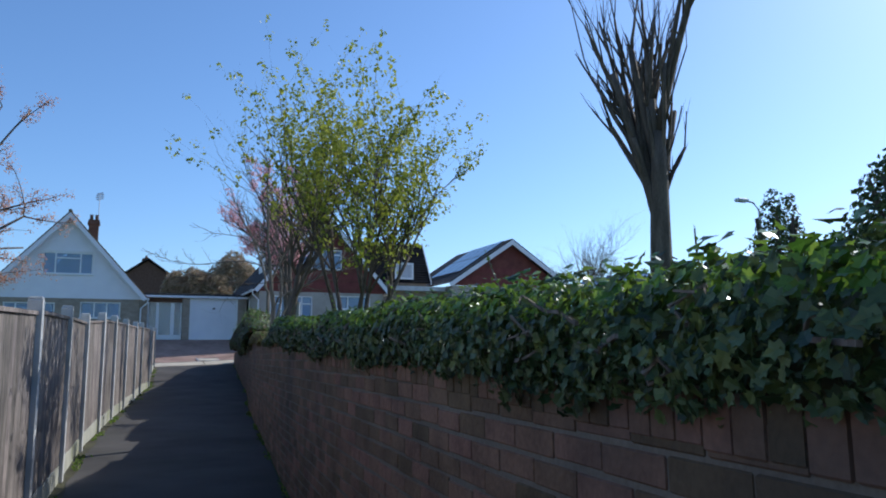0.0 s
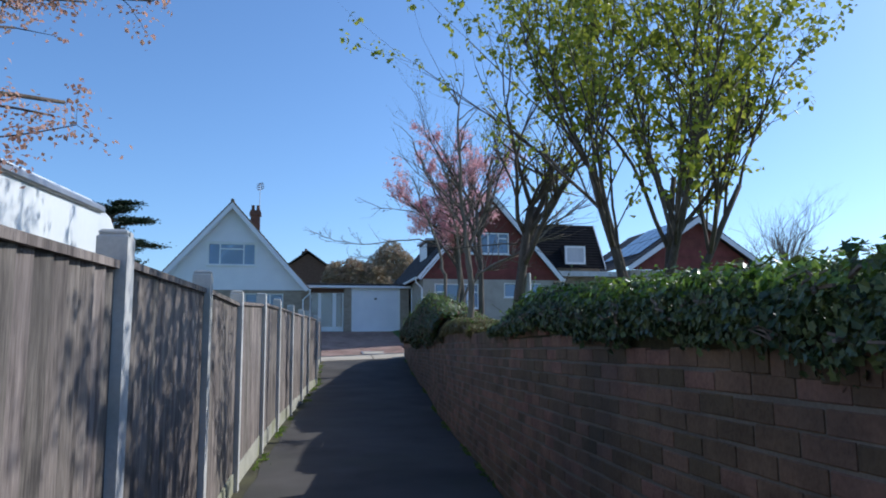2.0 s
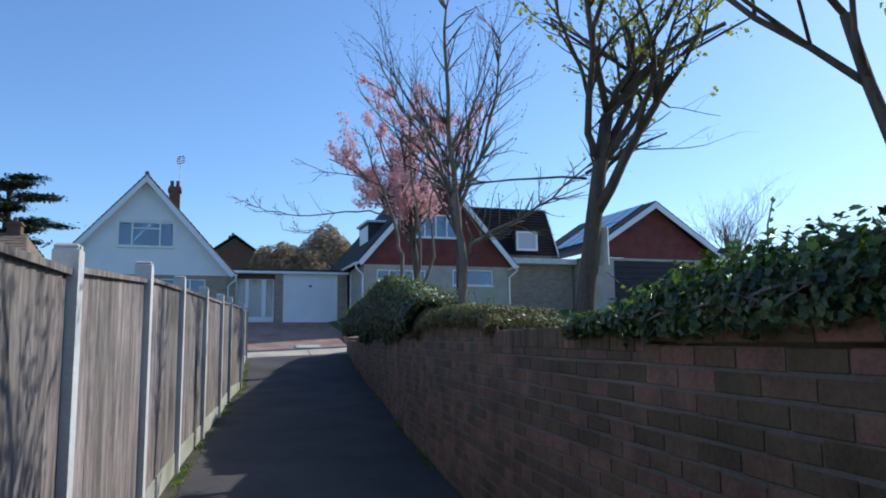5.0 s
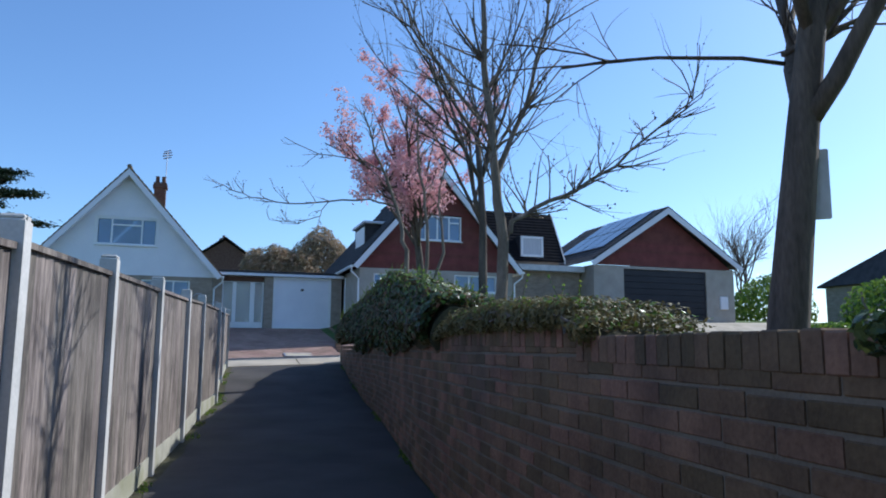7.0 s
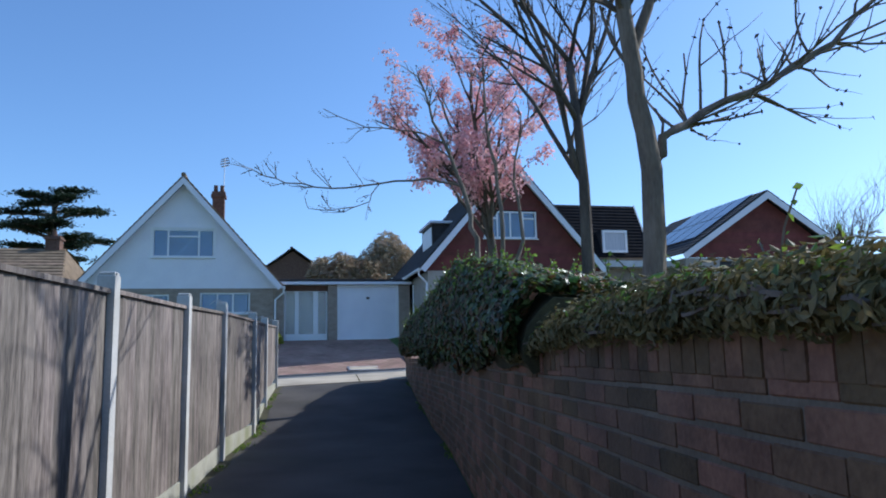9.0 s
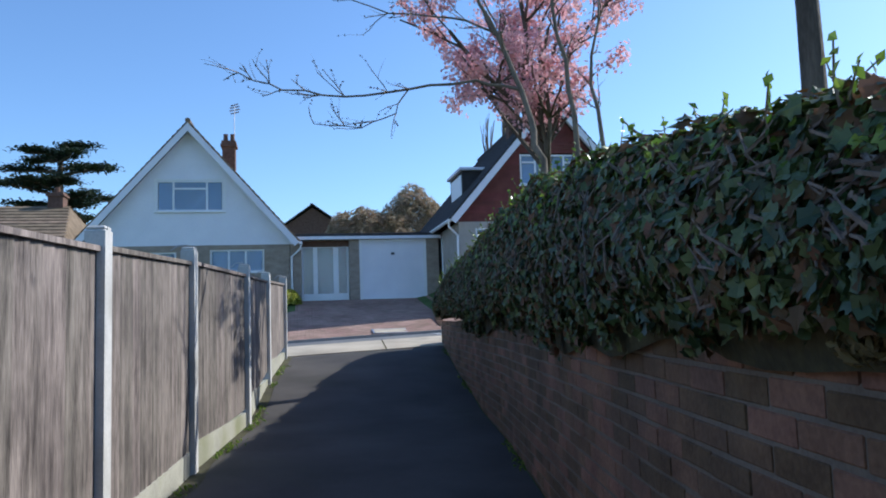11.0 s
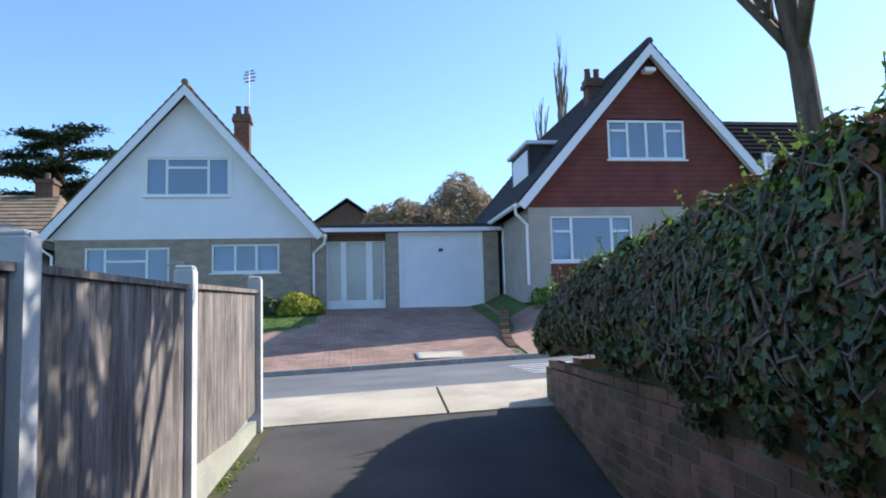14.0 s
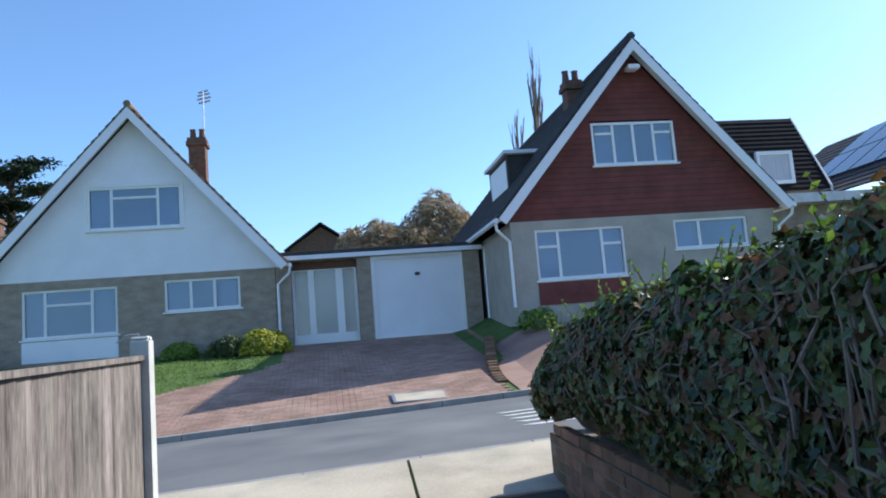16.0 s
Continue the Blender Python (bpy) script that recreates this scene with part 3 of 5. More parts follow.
def roof_slope(xe, ze, xr, zr, y0, y1, courses, thick=0.05):
    """A tiled slope from eave to ridge, each course stepping over the one under it."""
    m = Mesh()
    d = Vector((xr - xe, 0, zr - ze))
    n = Vector((-d.z, 0, d.x)).normalized()
    if n.z < 0:
        n = -n
    cols = max(1, int((y1 - y0) / 0.6))
    for c in range(courses):
        a, b = c / courses, (c + 1.25) / courses
        p, q = Vector((xe, 0, ze)) + d * a, Vector((xe, 0, ze)) + d * min(b, 1)
        for k in range(cols):
            ya, yb = y0 + (y1 - y0) * k / cols, y0 + (y1 - y0) * (k + 1) / cols - 0.004
            vs = [p + n * 0.045, q + n * 0.02, q + n * -thick, p + n * -0.01]
            m.add([(v.x, ya, v.z) for v in vs] + [(v.x, yb, v.z) for v in vs], [(0, 1, 2, 3), (7, 6, 5, 4), (0, 4, 5, 1), (3, 2, 6, 7), (0, 3, 7, 4), (1, 5, 6, 2)])
    return m


def barge(xe, ze, xr, zr, y, w=0.2, t=0.04):
    """A board under the verge from eave to ridge."""
    d = Vector((xr - xe, 0, zr - ze)).normalized()
    n = Vector((-d.z, 0, d.x))
    if n.z > 0:
        n = -n
    a, b = Vector((xe, 0, ze)), Vector((xr, 0, zr))
    drop = Vector((0, 0, -w * 1.35))
    vs = [a, b, b + drop, a + n * w]
    m = Mesh()
    m.add([(v.x, y, v.z) for v in vs] + [(v.x, y + t, v.z) for v in vs], [(0, 1, 2, 3), (7, 6, 5, 4), (0, 4, 5, 1), (1, 5, 6, 2), (2, 6, 7, 3), (3, 7, 4, 0)])
    return m


def chimney(parent, x, y, z0, z1, s=0.3):
    c = part("chimney", Mesh().box(x - s, x + s, y - s, y + s, z0, z1).box(x - s - 0.06, x + s + 0.06, y - s - 0.06, y + s + 0.06, z1 - 0.22, z1 - 0.1).box(x - s - 0.03, x + s + 0.03, y - s - 0.03, y + s + 0.03, z1 - 0.1, z1 + 0.02), M["chimney"], parent, "brown brick chimney stack")
    for o in (-0.13, 0.13):
        part("pot", Mesh().tube([(x + o, y, z1), (x + o, y, z1 + 0.1), (x + o, y, z1 + 0.28), (x + o, y, z1 + 0.32)], [0.11, 0.09, 0.08, 0.1], 10), M["chimney"], c, smooth=True)
    return c


def chalet(name, label, xl, xr, ze, za, y, depth, base_z, gable_mat, wall_mat, roof_mat, gz, ghole, holes, course, lip):
    """A house whose steep gable faces -y. gz: level at which the gable cladding starts."""
    h = thing(name, ((xl + xr) / 2, y, base_z), label, "house")
    off = Matrix.Translation(-h.location)
    xc = (xl + xr) / 2
    slope = (za - ze) / (xr - xc)
    half = (za - 0.22 - gz) / slope
    L = xl + 0.32
    R = xr - 0.32
    made = []
    made.append(part("wall", wall_with_holes(L, R, base_z - 0.4, gz, y, y + 0.25, holes), wall_mat, h, "ground-floor masonry front"))
    side = Mesh().box(L, L + 0.25, y + 0.25, y + depth, base_z - 0.4, gz).box(R - 0.25, R, y + 0.25, y + depth, base_z - 0.4, gz).box(L + 0.25, R - 0.25, y + depth - 0.25, y + depth, base_z - 0.4, gz)
    made.append(part("side_wall", side, wall_mat, h))
    made.append(part("floor_slab", Mesh().box(L + 0.25, R - 0.25, y + 0.25, y + depth - 0.25, gz - 0.25, gz), M["render"], h))
    made.append(part("gable", gable_courses(xc, half, gz, za - 0.22, y + 0.02, course, ghole, lip), gable_mat, h, "clad gable above the ground floor"))
    back = Mesh().prism([(xc - half, gz), (xc + half, gz), (xc, za - 0.22)], y + depth - 0.2, y + depth)
    made.append(part("back_gable", back, gable_mat, h))
    made.append(part("roof", roof_slope(xl, ze, xc, za, y - 0.33, y + depth + 0.2, 22), roof_mat, h, "steep tiled roof slope"))
    made.append(part("roof", roof_slope(xr, ze, xc, za, y - 0.33, y + depth + 0.2, 22), roof_mat, h, "steep tiled roof slope"))
    made.append(part("ridge", Mesh().tube([(xc, y - 0.36, za + 0.03), (xc, y + depth + 0.22, za + 0.03)], [0.09, 0.09], 8), roof_mat, h))
    for xe in (xl, xr):
        made.append(part("bargeboard", barge(xe, ze - 0.03, xc, za - 0.05, y - 0.37), M["white"], h, "white painted bargeboard"))
        made.append(part("soffit", barge(xe, ze - 0.06, xc, za - 0.08, y - 0.325, 0.05, 0.34), M["white"], h))
        s = 1 if xe == xr else -1
        made.append(part("gutter", Mesh().tube([(xe + s * 0.05, y - 0.3, ze - 0.06), (xe + s * 0.05, y + depth, ze - 0.06)], [0.055, 0.055], 8), M["upvc"], h))
        made.append(part("downpipe", Mesh().tube([(xe + s * 0.05, y - 0.2, ze - 0.08), (xe + s * 0.03, y - 0.18, ze - 0.25), (xe - s * 0.26, y - 0.06, ze - 0.5), (xe - s * 0.26, y - 0.06, base_z)], [0.035] * 4, 8), M["upvc"], h, "white rainwater pipe"))
    return h, made


def settle(h, made):
    """Keep the parts where they were built while the thing stands at its base."""
    for o in h.children:
        o.matrix_parent_inverse = Matrix.Translation(-Vector(h.location))


def white_house():
    g2, g1 = (-8.12, -6.02, 0.60, 1.72), (-4.96, -3.21, 1.02, 1.78)
    up = (-6.65, -4.5, 3.07, 4.10)
    h, made = chalet("chalet_house", "white weatherboarded chalet house with steep brown roof, buff brick below", -9.15, -2.05, 2.0, 6.02, 0.0, 9.0, 0.0, M["white"], M["stone"], M["rooftile"], 1.93, up, [g2, g1], 0.16, 0.004)
    window(h, *g1, 0.06, [(1, 0), (1, 0), (1, 0)], True, 0.05)
    window(h, *g2, 0.06, [(0.6, 0), (1.4, 0.68), (0.7, 0)], True, 0.05)
    window(h, *up, 0.04, [(0.6, 0), (1.3, 0.74), (0.6, 0)], True, 0.06)
    part("panel", Mesh().box(-8.12, -6.02, -0.02, 0.1, 0.05, 0.54, None, 0.01), M["white"], h, "white panel under the window")
    c = chimney(h, -4.71, 4.1, 3.9, 6.38, 0.24)
    a = part("aerial", Mesh().tube([(-4.52, 4.1, 6.2), (-4.5, 4.1, 7.9)], [0.022, 0.018], 6), M["metal"], c, "thin television aerial on a pole")
    settle(h, made)
    for k, (z, w) in enumerate(((7.85, 0.14), (7.77, 0.18), (7.67, 0.2), (7.57, 0.16))):
        o = Mesh().tube([(-4.5 - w, 4.1 + k * 0.05, z), (-4.5 + w, 4.15 + k * 0.05, z + 0.1)], [0.028, 0.028], 5)
        part("element", o, M["metal"], h).matrix_parent_inverse = Matrix.Translation(-Vector(h.location))


white_house()


def link_garage():
    g = thing("garage", (0.4, 0.0, 0.0), "flat-roofed garage and glazed porch between the houses", "garage")
    P = []
    P.append(part("pier", Mesh().box(-0.38, -0.04, 0.0, 0.3, -0.3, 2.06), M["stone"], g))
    P.append(part("pier", Mesh().box(2.29, 2.72, 0.0, 0.3, -0.3, 2.06), M["stone"], g))
    P.append(part("side_wall", Mesh().box(2.5, 2.72, 0.3, 6, -0.3, 2.06).box(-2.3, 2.5, 5.8, 6, -0.3, 2.06).box(-0.38, -0.15, 0.3, 5.8, -0.3, 2.06), M["stone"], g))
    P.append(part("roof", Mesh().box(-2.32, 2.8, -0.12, 6.05, 2.18, 2.27, None, 0.01), M["roofdark"], g, "flat felted roof"))
    P.append(part("ceiling", Mesh().box(-2.3, 2.72, 0.05, 5.9, 2.07, 2.2), M["render"], g))
    P.append(part("fascia", Mesh().box(-2.3, 2.8, -0.14, -0.1, 2.06, 2.17, None, 0.008), M["white"], g, "white fascia board"))
    door = part("door_frame", frame_mesh(-0.04, 2.29, -0.04, 2.06, 0.02, 0.14, 0.09), M["upvc"], g)
    leaf = Mesh().box(0.05, 2.2, 0.075, 0.12, -0.035, 1.985)
    P.append(part("garage_door", leaf, M["white"], g, "white up-and-over garage door with shallow ribs"))
    for k in range(17):
        a = 0.05 + k * 2.15 / 17
        part("rib", Mesh().box(a + 0.004, a + 2.15 / 17 - 0.004, 0.069, 0.0745, -0.03, 1.98), M["white"], P[-1])
    part("handle", Mesh().box(1.06, 1.18, 0.035, 0.07, 1.52, 1.6, None, 0.01), M["iron"], P[-1], "dark lever handle")
    P.append(part("downpipe", Mesh().tube([(2.86, -0.06, 2.15), (2.86, -0.05, 1.9), (2.86, -0.05, -0.1)], [0.035] * 3, 8), M["upvc"], g))
    # glazed porch, set back a little
    P.append(part("pier", Mesh().box(-2.36, -2.0, 0.02, 0.3, -0.3, 2.06), M["stone"], g))
    y = 0.25
    por = part("porch", Mesh().box(-1.99, -0.39, y, y + 0.09, -0.14, 0.24).box(-1.99, -1.93, y, y + 0.09, 0.24, 2.06).box(-0.45, -0.39, y, y + 0.09, 0.24, 2.06).box(-1.93, -0.45, y, y + 0.09, 1.82, 2.06), M["upvc"], g, "white glazed porch screen")
    part("head_board", Mesh().box(-1.99, -0.39, y - 0.012, y - 0.002, 1.84, 2.05), M["chimney"], por, "brown board over the porch")
    for a, b in ((-1.6, -1.45), (-0.92, -0.74)):
        part("mullion", Mesh().box(a, b, y - 0.02, y + 0.09, 0.24, 1.82), M["upvc"], por)
    for a, b in ((-1.93, -1.6), (-1.45, -0.92), (-0.74, -0.45)):
        part("pane", Mesh().box(a, b, y + 0.04, y + 0.048, 0.24, 1.82), M["porch_glass"], por).visible_shadow = False
    part("inner_wall", Mesh().box(-2.3, -0.4, 1.1, 1.2, -0.1, 2.06), M["cream"], por, "cream inner wall of the porch")
    part("porch_floor", Mesh().box(-2.3, -0.39, y + 0.09, 1.1, -0.14, -0.1), M["slab"], por)
    inner = part("inner_door", frame_mesh(-1.5, -0.75, -0.1, 1.9, 1.04, 1.095, 0.11), M["bark_pale"], por, "brown wooden inner door with glazing bars")
    part("pane", Mesh().box(-1.4, -0.85, 1.066, 1.072, 0.0, 1.8), M["curtain"], inner)
    for z in (0.45, 0.9, 1.35):
        part("glazing_bar", Mesh().box(-1.39, -0.86, 1.045, 1.064, z, z + 0.035), M["bark_pale"], inner)
    part("glazing_bar", Mesh().box(-1.14, -1.11, 1.045, 1.064, 0.02, 1.78), M["bark_pale"], inner)
    part("step", Mesh().box(-1.99, -0.35, -0.1, y, -0.17, -0.08, None, 0.01), M["slab"], por)
    for o in g.children:
        o.matrix_parent_inverse = Matrix.Translation(-Vector(g.location))
    for x, z in ((-1.78, 0.45), (-1.25, 0.5), (-0.6, 0.55)):
        pot = thing("potted_plant", (x, 0.62, -0.1), "small potted plant inside the porch", "plant", "porch plants")
        part("pot", Mesh().tube([(0, 0, 0), (0, 0, 0.3), (0, 0, 0.5)], [0.1, 0.14, 0.16], 10), M["chimney"], pot)
        rng = random.Random(int(x * 100))
        m = Mesh()
        for _ in range(60):
            d = Vector((rng.gauss(0, 1), rng.gauss(0, 1), abs(rng.gauss(0, 1)))).normalized()
            m.leaf(Vector((0, 0, 0.5)) + d * rng.uniform(0.05, 0.22), d, 0.09, rng.uniform(0, 6))
        part("foliage", m, M["ivy_bright"], pot)


link_garage()


def red_house():
    y, z = -2.86, 0.42
    lw, sw, up = (3.40, 5.46, 0.96, 2.07), (6.65, 8.45, 1.46, 2.13), (4.94, 6.93, 3.45, 4.435)
    h, made = chalet("chalet_house", "red tile-hung chalet house with a steep dark roof and dormers", 2.55, 9.45, 2.34, 6.32, y, 9.5, z, M["redtile"], M["render"], M["roofdark"], 2.27, up, [lw, sw], 0.13, 0.014)
    window(h, *lw, y + 0.06, [(0.7, 0.66), (1.5, 0), (0.7, 0.66)])
    window(h, *sw, y + 0.06, [(0.6, 0), (1.2, 0)])
    window(h, *up, y + 0.04, [(0.75, 0.74), (0.8, 0), (0.8, 0), (0.75, 0.74)])
    part("apron", Mesh().box(3.38, 5.48, y - 0.02, y + 0.02, z, 0.90), M["redtile"], h, "red tiled apron under the window")
    part("security_light", Mesh().box(5.86, 6.14, y - 0.32, y - 0.05, 5.58, 5.70, None, 0.03), M["white"], h, "small white floodlight under the gable")
    # dormers either side
    dl = part("dormer", Mesh().box(3.55, 5.1, y + 2.3, y + 4.4, 3.2, 4.36), M["roofdark"], h, "flat-roofed dormer")
    part("dormer_roof", Mesh().box(3.43, 5.2, y + 2.15, y + 4.5, 4.36, 4.46, None, 0.01), M["white"], dl)
    part("dormer_window", Mesh().box(3.53, 3.55, y + 2.45, y + 4.2, 3.5, 4.25), M["upvc"], dl)
    # wing behind, its dark slope facing the street
    m, n = Mesh(), 16
    for c in range(n):
        a, b = c / n, min(1, (c + 1.2) / n)
        ya, yb, za, zb = 0.35 + 1.35 * a, 0.35 + 1.35 * b, 3.3 + 2.42 * a, 3.3 + 2.42 * b
        m.add([(7.6, ya - 0.03, za + 0.02), (13.15, ya - 0.03, za + 0.02), (13.15, yb, zb), (7.6, yb, zb), (7.6, ya, za - 0.07), (13.15, ya, za - 0.07), (13.15, yb, zb - 0.09), (7.6, yb, zb - 0.09)],
              [(0, 1, 2, 3), (4, 5, 1, 0), (7, 6, 5, 4), (1, 5, 6, 2)])
    dr = part("wing_roof", m, M["slate"], h, "dark slate roof slope of the side wing", kind="stuff")
    part("verge", Mesh().add([(13.155, 0.3, 3.33), (13.21, 0.3, 3.33), (13.21, 1.7, 5.77), (13.155, 1.7, 5.77), (13.155, 0.3, 3.17), (13.21, 0.3, 3.17), (13.21, 1.7, 5.6), (13.155, 1.7, 5.6)],
                             [(0, 1, 2, 3), (4, 5, 1, 0), (5, 6, 2, 1), (7, 4, 0, 3)]), M["fascia"], dr)
    part("wing_wall", Mesh().box(9.2, 13.0, 0.6, 5.9, 0.2, 3.3), M["stone"], dr)
    part("wing_back", Mesh().prism([(7.6, 3.3), (13.1, 3.3), (13.1, 5.6), (7.6, 5.6)], 1.75, 5.9), M["roofdark"], dr)
    part("dormer_cheek", Mesh().box(10.95, 12.1, 0.42, 1.5, 3.4, 4.4), M["roofdark"], dr)
    part("dormer_window", frame_mesh(10.97, 12.08, 3.44, 4.38, 0.3, 0.4, 0.1), M["upvc"], dr)
    part("pane", Mesh().box(11.06, 11.99, 0.35, 0.36, 3.53, 4.29), M["curtain"], dr)
    chimney(h, 5.46, -0.5, 4.9, 6.22, 0.2)
    settle(h, made)


red_house()


def double_garage():
    y, z = -1.4, 0.62
    h = thing("double_garage", (17.45, y, z), "red-gabled double garage with a dark door and solar panels", "garage")
    xl, xr, ze, za, xc = 13.4, 21.5, 3.12, 5.8, 17.45
    d = (15.22, 19.64, z, 2.88)
    part("wall", wall_with_holes(xl + 0.3, xr - 0.3, z - 0.4, 3.0, y, y + 0.25, [d]), M["render"], h)
    part("side_wall", Mesh().box(xl + 0.3, xl + 0.55, y + 0.25, y + 7, z - 0.4, 3.0).box(xr - 0.55, xr - 0.3, y + 0.25, y + 7, z - 0.4, 3.0).box(xl + 0.55, xr - 0.55, y + 6.8, y + 7, z - 0.4, 3.0), M["render"], h)
    part("gable", gable_courses(xc, 3.6, 3.02, 5.58, y + 0.02, 0.15, None, 0.014), M["redtile"], h, "red tile-hung gable")
    gd = part("garage_door", Mesh().box(d[0], d[1], y + 0.1, y + 0.14, z, d[3]), M["garage_dark"], h, "wide dark brown sectional garage door")
    for k in range(8):
        part("door_panel", Mesh().box(d[0], d[1], y + 0.07, y + 0.098, z + k * 0.28, z + k * 0.28 + 0.27, None, 0.008), M["garage_dark"], gd)
    for xe in (xl, xr):
        part("roof", roof_slope(xe, ze, xc, za, y - 0.33, y + 7.2, 16), M["roofdark"], h)
        part("bargeboard", barge(xe, ze - 0.03, xc, za - 0.05, y - 0.37, 0.22), M["white"], h, "white painted bargeboard")
    dd = Vector((xc - xl, 0, za - ze)).normalized()
    n = Vector((-dd.z, 0, dd.x))
    for i in range(2):
        for j in range(4):
            a = Vector((xl, 0, ze)) + dd * (1.3 + i * 1.75) + n * 0.09
            b = a + dd * 1.65
            m = Mesh()
            y0 = y + 0.4 + j * 1.1
            m.add([(a.x, y0, a.z), (b.x, y0, b.z), (b.x, y0 + 1.02, b.z), (a.x, y0 + 1.02, a.z), (a.x, y0, a.z - 0.04), (b.x, y0, b.z - 0.04), (b.x, y0 + 1.02, b.z - 0.04), (a.x, y0 + 1.02, a.z - 0.04)],
                  [(0, 1, 2, 3), (7, 6, 5, 4), (0, 4, 5, 1), (1, 5, 6, 2), (2, 6, 7, 3), (3, 7, 4, 0)])
            part("solar_panel", m, M["solar"], h)
    part("meter_box", Mesh().box(20.35, 20.75, y - 0.1, y - 0.002, 1.15, 1.75, None, 0.01), M["white"], h, "white meter box")
    ap = sheet(steps(-7.2, y - 0.01, 10), lambda yy: (13.2, 21.6), 0.012, 10)
    part("apron", ap, M["slab"], h, "pale concrete forecourt")
    link = Mesh().box(9.3, 13.6, y + 0.6, y + 1.9, 2.7, 2.95)
    part("link_roof", link, M["fascia"], h, "flat link roof with a pale edge")
    part("link_wall", Mesh().box(9.2, 13.6, y + 1.1, y + 1.3, 0.2, 2.7), M["stone"], h)
    for o in h.children:
        o.matrix_parent_inverse = Matrix.Translation(-Vector(h.location))


double_garage()


def plain_house(x, y, w, d, ze, zr, z0, along_x, roofm, label, chim=True, cx=0.0):
    h = thing("bungalow", (x, y, z0), label, "house")
    if along_x:
        part("wall", Mesh().box(-w / 2 + 0.3, w / 2 - 0.3, 0, d, -0.5, ze - z0), M["stone"], h)
        m = Mesh()
        n = 14
        for c in range(n):
            a, b = c / n, (c + 1.2) / n
            for s in (1, -1):
                ya, yb = (d / 2) + s * (d / 2 + 0.35) * (1 - a), (d / 2) + s * (d / 2 + 0.35) * (1 - min(1, b))
                za, zb = ze - z0 + (zr - ze) * a, ze - z0 + (zr - ze) * min(1, b)
                ins = 1.2 * a
                m.add([(-w / 2 + ins, ya, za + 0.04), (w / 2 - ins, ya, za + 0.04), (w / 2 - ins, yb, zb), (-w / 2 + ins, yb, zb), (-w / 2 + ins, ya, za - 0.05), (w / 2 - ins, ya, za - 0.05)],
                      [(0, 1, 2, 3), (4, 5, 1, 0)])
        for s in (-1, 1):
            m.add([(s * w / 2, -0.35, ze - z0), (s * w / 2, d + 0.35, ze - z0), (s * (w / 2 - 1.2), d / 2, zr - z0)], [(0, 1, 2)])
        part("roof", m, roofm, h)
        part("fascia", Mesh().box(-w / 2, w / 2, -0.4, -0.36, ze - z0 - 0.2, ze - z0), M["fascia"], h)
        for k in (-0.25, 0.2):
            win = part("window", frame_mesh(w * k - 0.8, w * k + 0.8, 0.9, 2.0, -0.05, 0.04, 0.07), M["upvc"], h)
            part("pane", Mesh().box(w * k - 0.73, w * k + 0.73, -0.02, -0.01, 0.97, 1.93), M["glass"], win)
    else:
        part("wall", Mesh().prism([(-w / 2, -0.5), (w / 2, -0.5), (w / 2, ze - z0), (0, zr - z0 - 0.2), (-w / 2, ze - z0)], 0, d), M["chimney"], h)
        for xe in (-w / 2 - 0.3, w / 2 + 0.3):
            part("roof", roof_slope(xe, ze - z0 - 0.1, 0, zr - z0, -0.3, d + 0.3, 14), roofm, h)
    if chim:
        c = part("chimney", Mesh().box(cx - 0.3, cx + 0.3, d / 2 - 0.3, d / 2 + 0.3, zr - z0 - 0.9, zr - z0 + 0.55).box(cx - 0.36, cx + 0.36, d / 2 - 0.36, d / 2 + 0.36, zr - z0 + 0.38, zr - z0 + 0.46), M["chimney"], h)
        part("pot", Mesh().tube([(cx, d / 2, zr - z0 + 0.55), (cx, d / 2, zr - z0 + 0.8)], [0.12, 0.1], 8), M["chimney"], c)
    return h


plain_house(-15.2, 3.5, 9.5, 9.0, 2.1, 4.5, -0.2, True, M["rooftile"], "neighbouring bungalow with a brown tiled hipped roof", cx=3.1)
plain_house(-1.3, 24.0, 3.6, 9.0, 5.6, 7.0, 1.2, False, M["roofdark"], "old dark-gabled house far behind the garage")
plain_house(40.0, -6.0, 16.0, 10.0, 3.0, 5.4, 0.6, True, M["roofdark"], "low bungalow with a dark roof beyond the gardens", False)
plain_house(31.0, -24.0, 14.0, 9.0, 2.2, 4.4, -0.6, True, M["rooftile"], "low brown-roofed bungalow beyond the gardens", False)


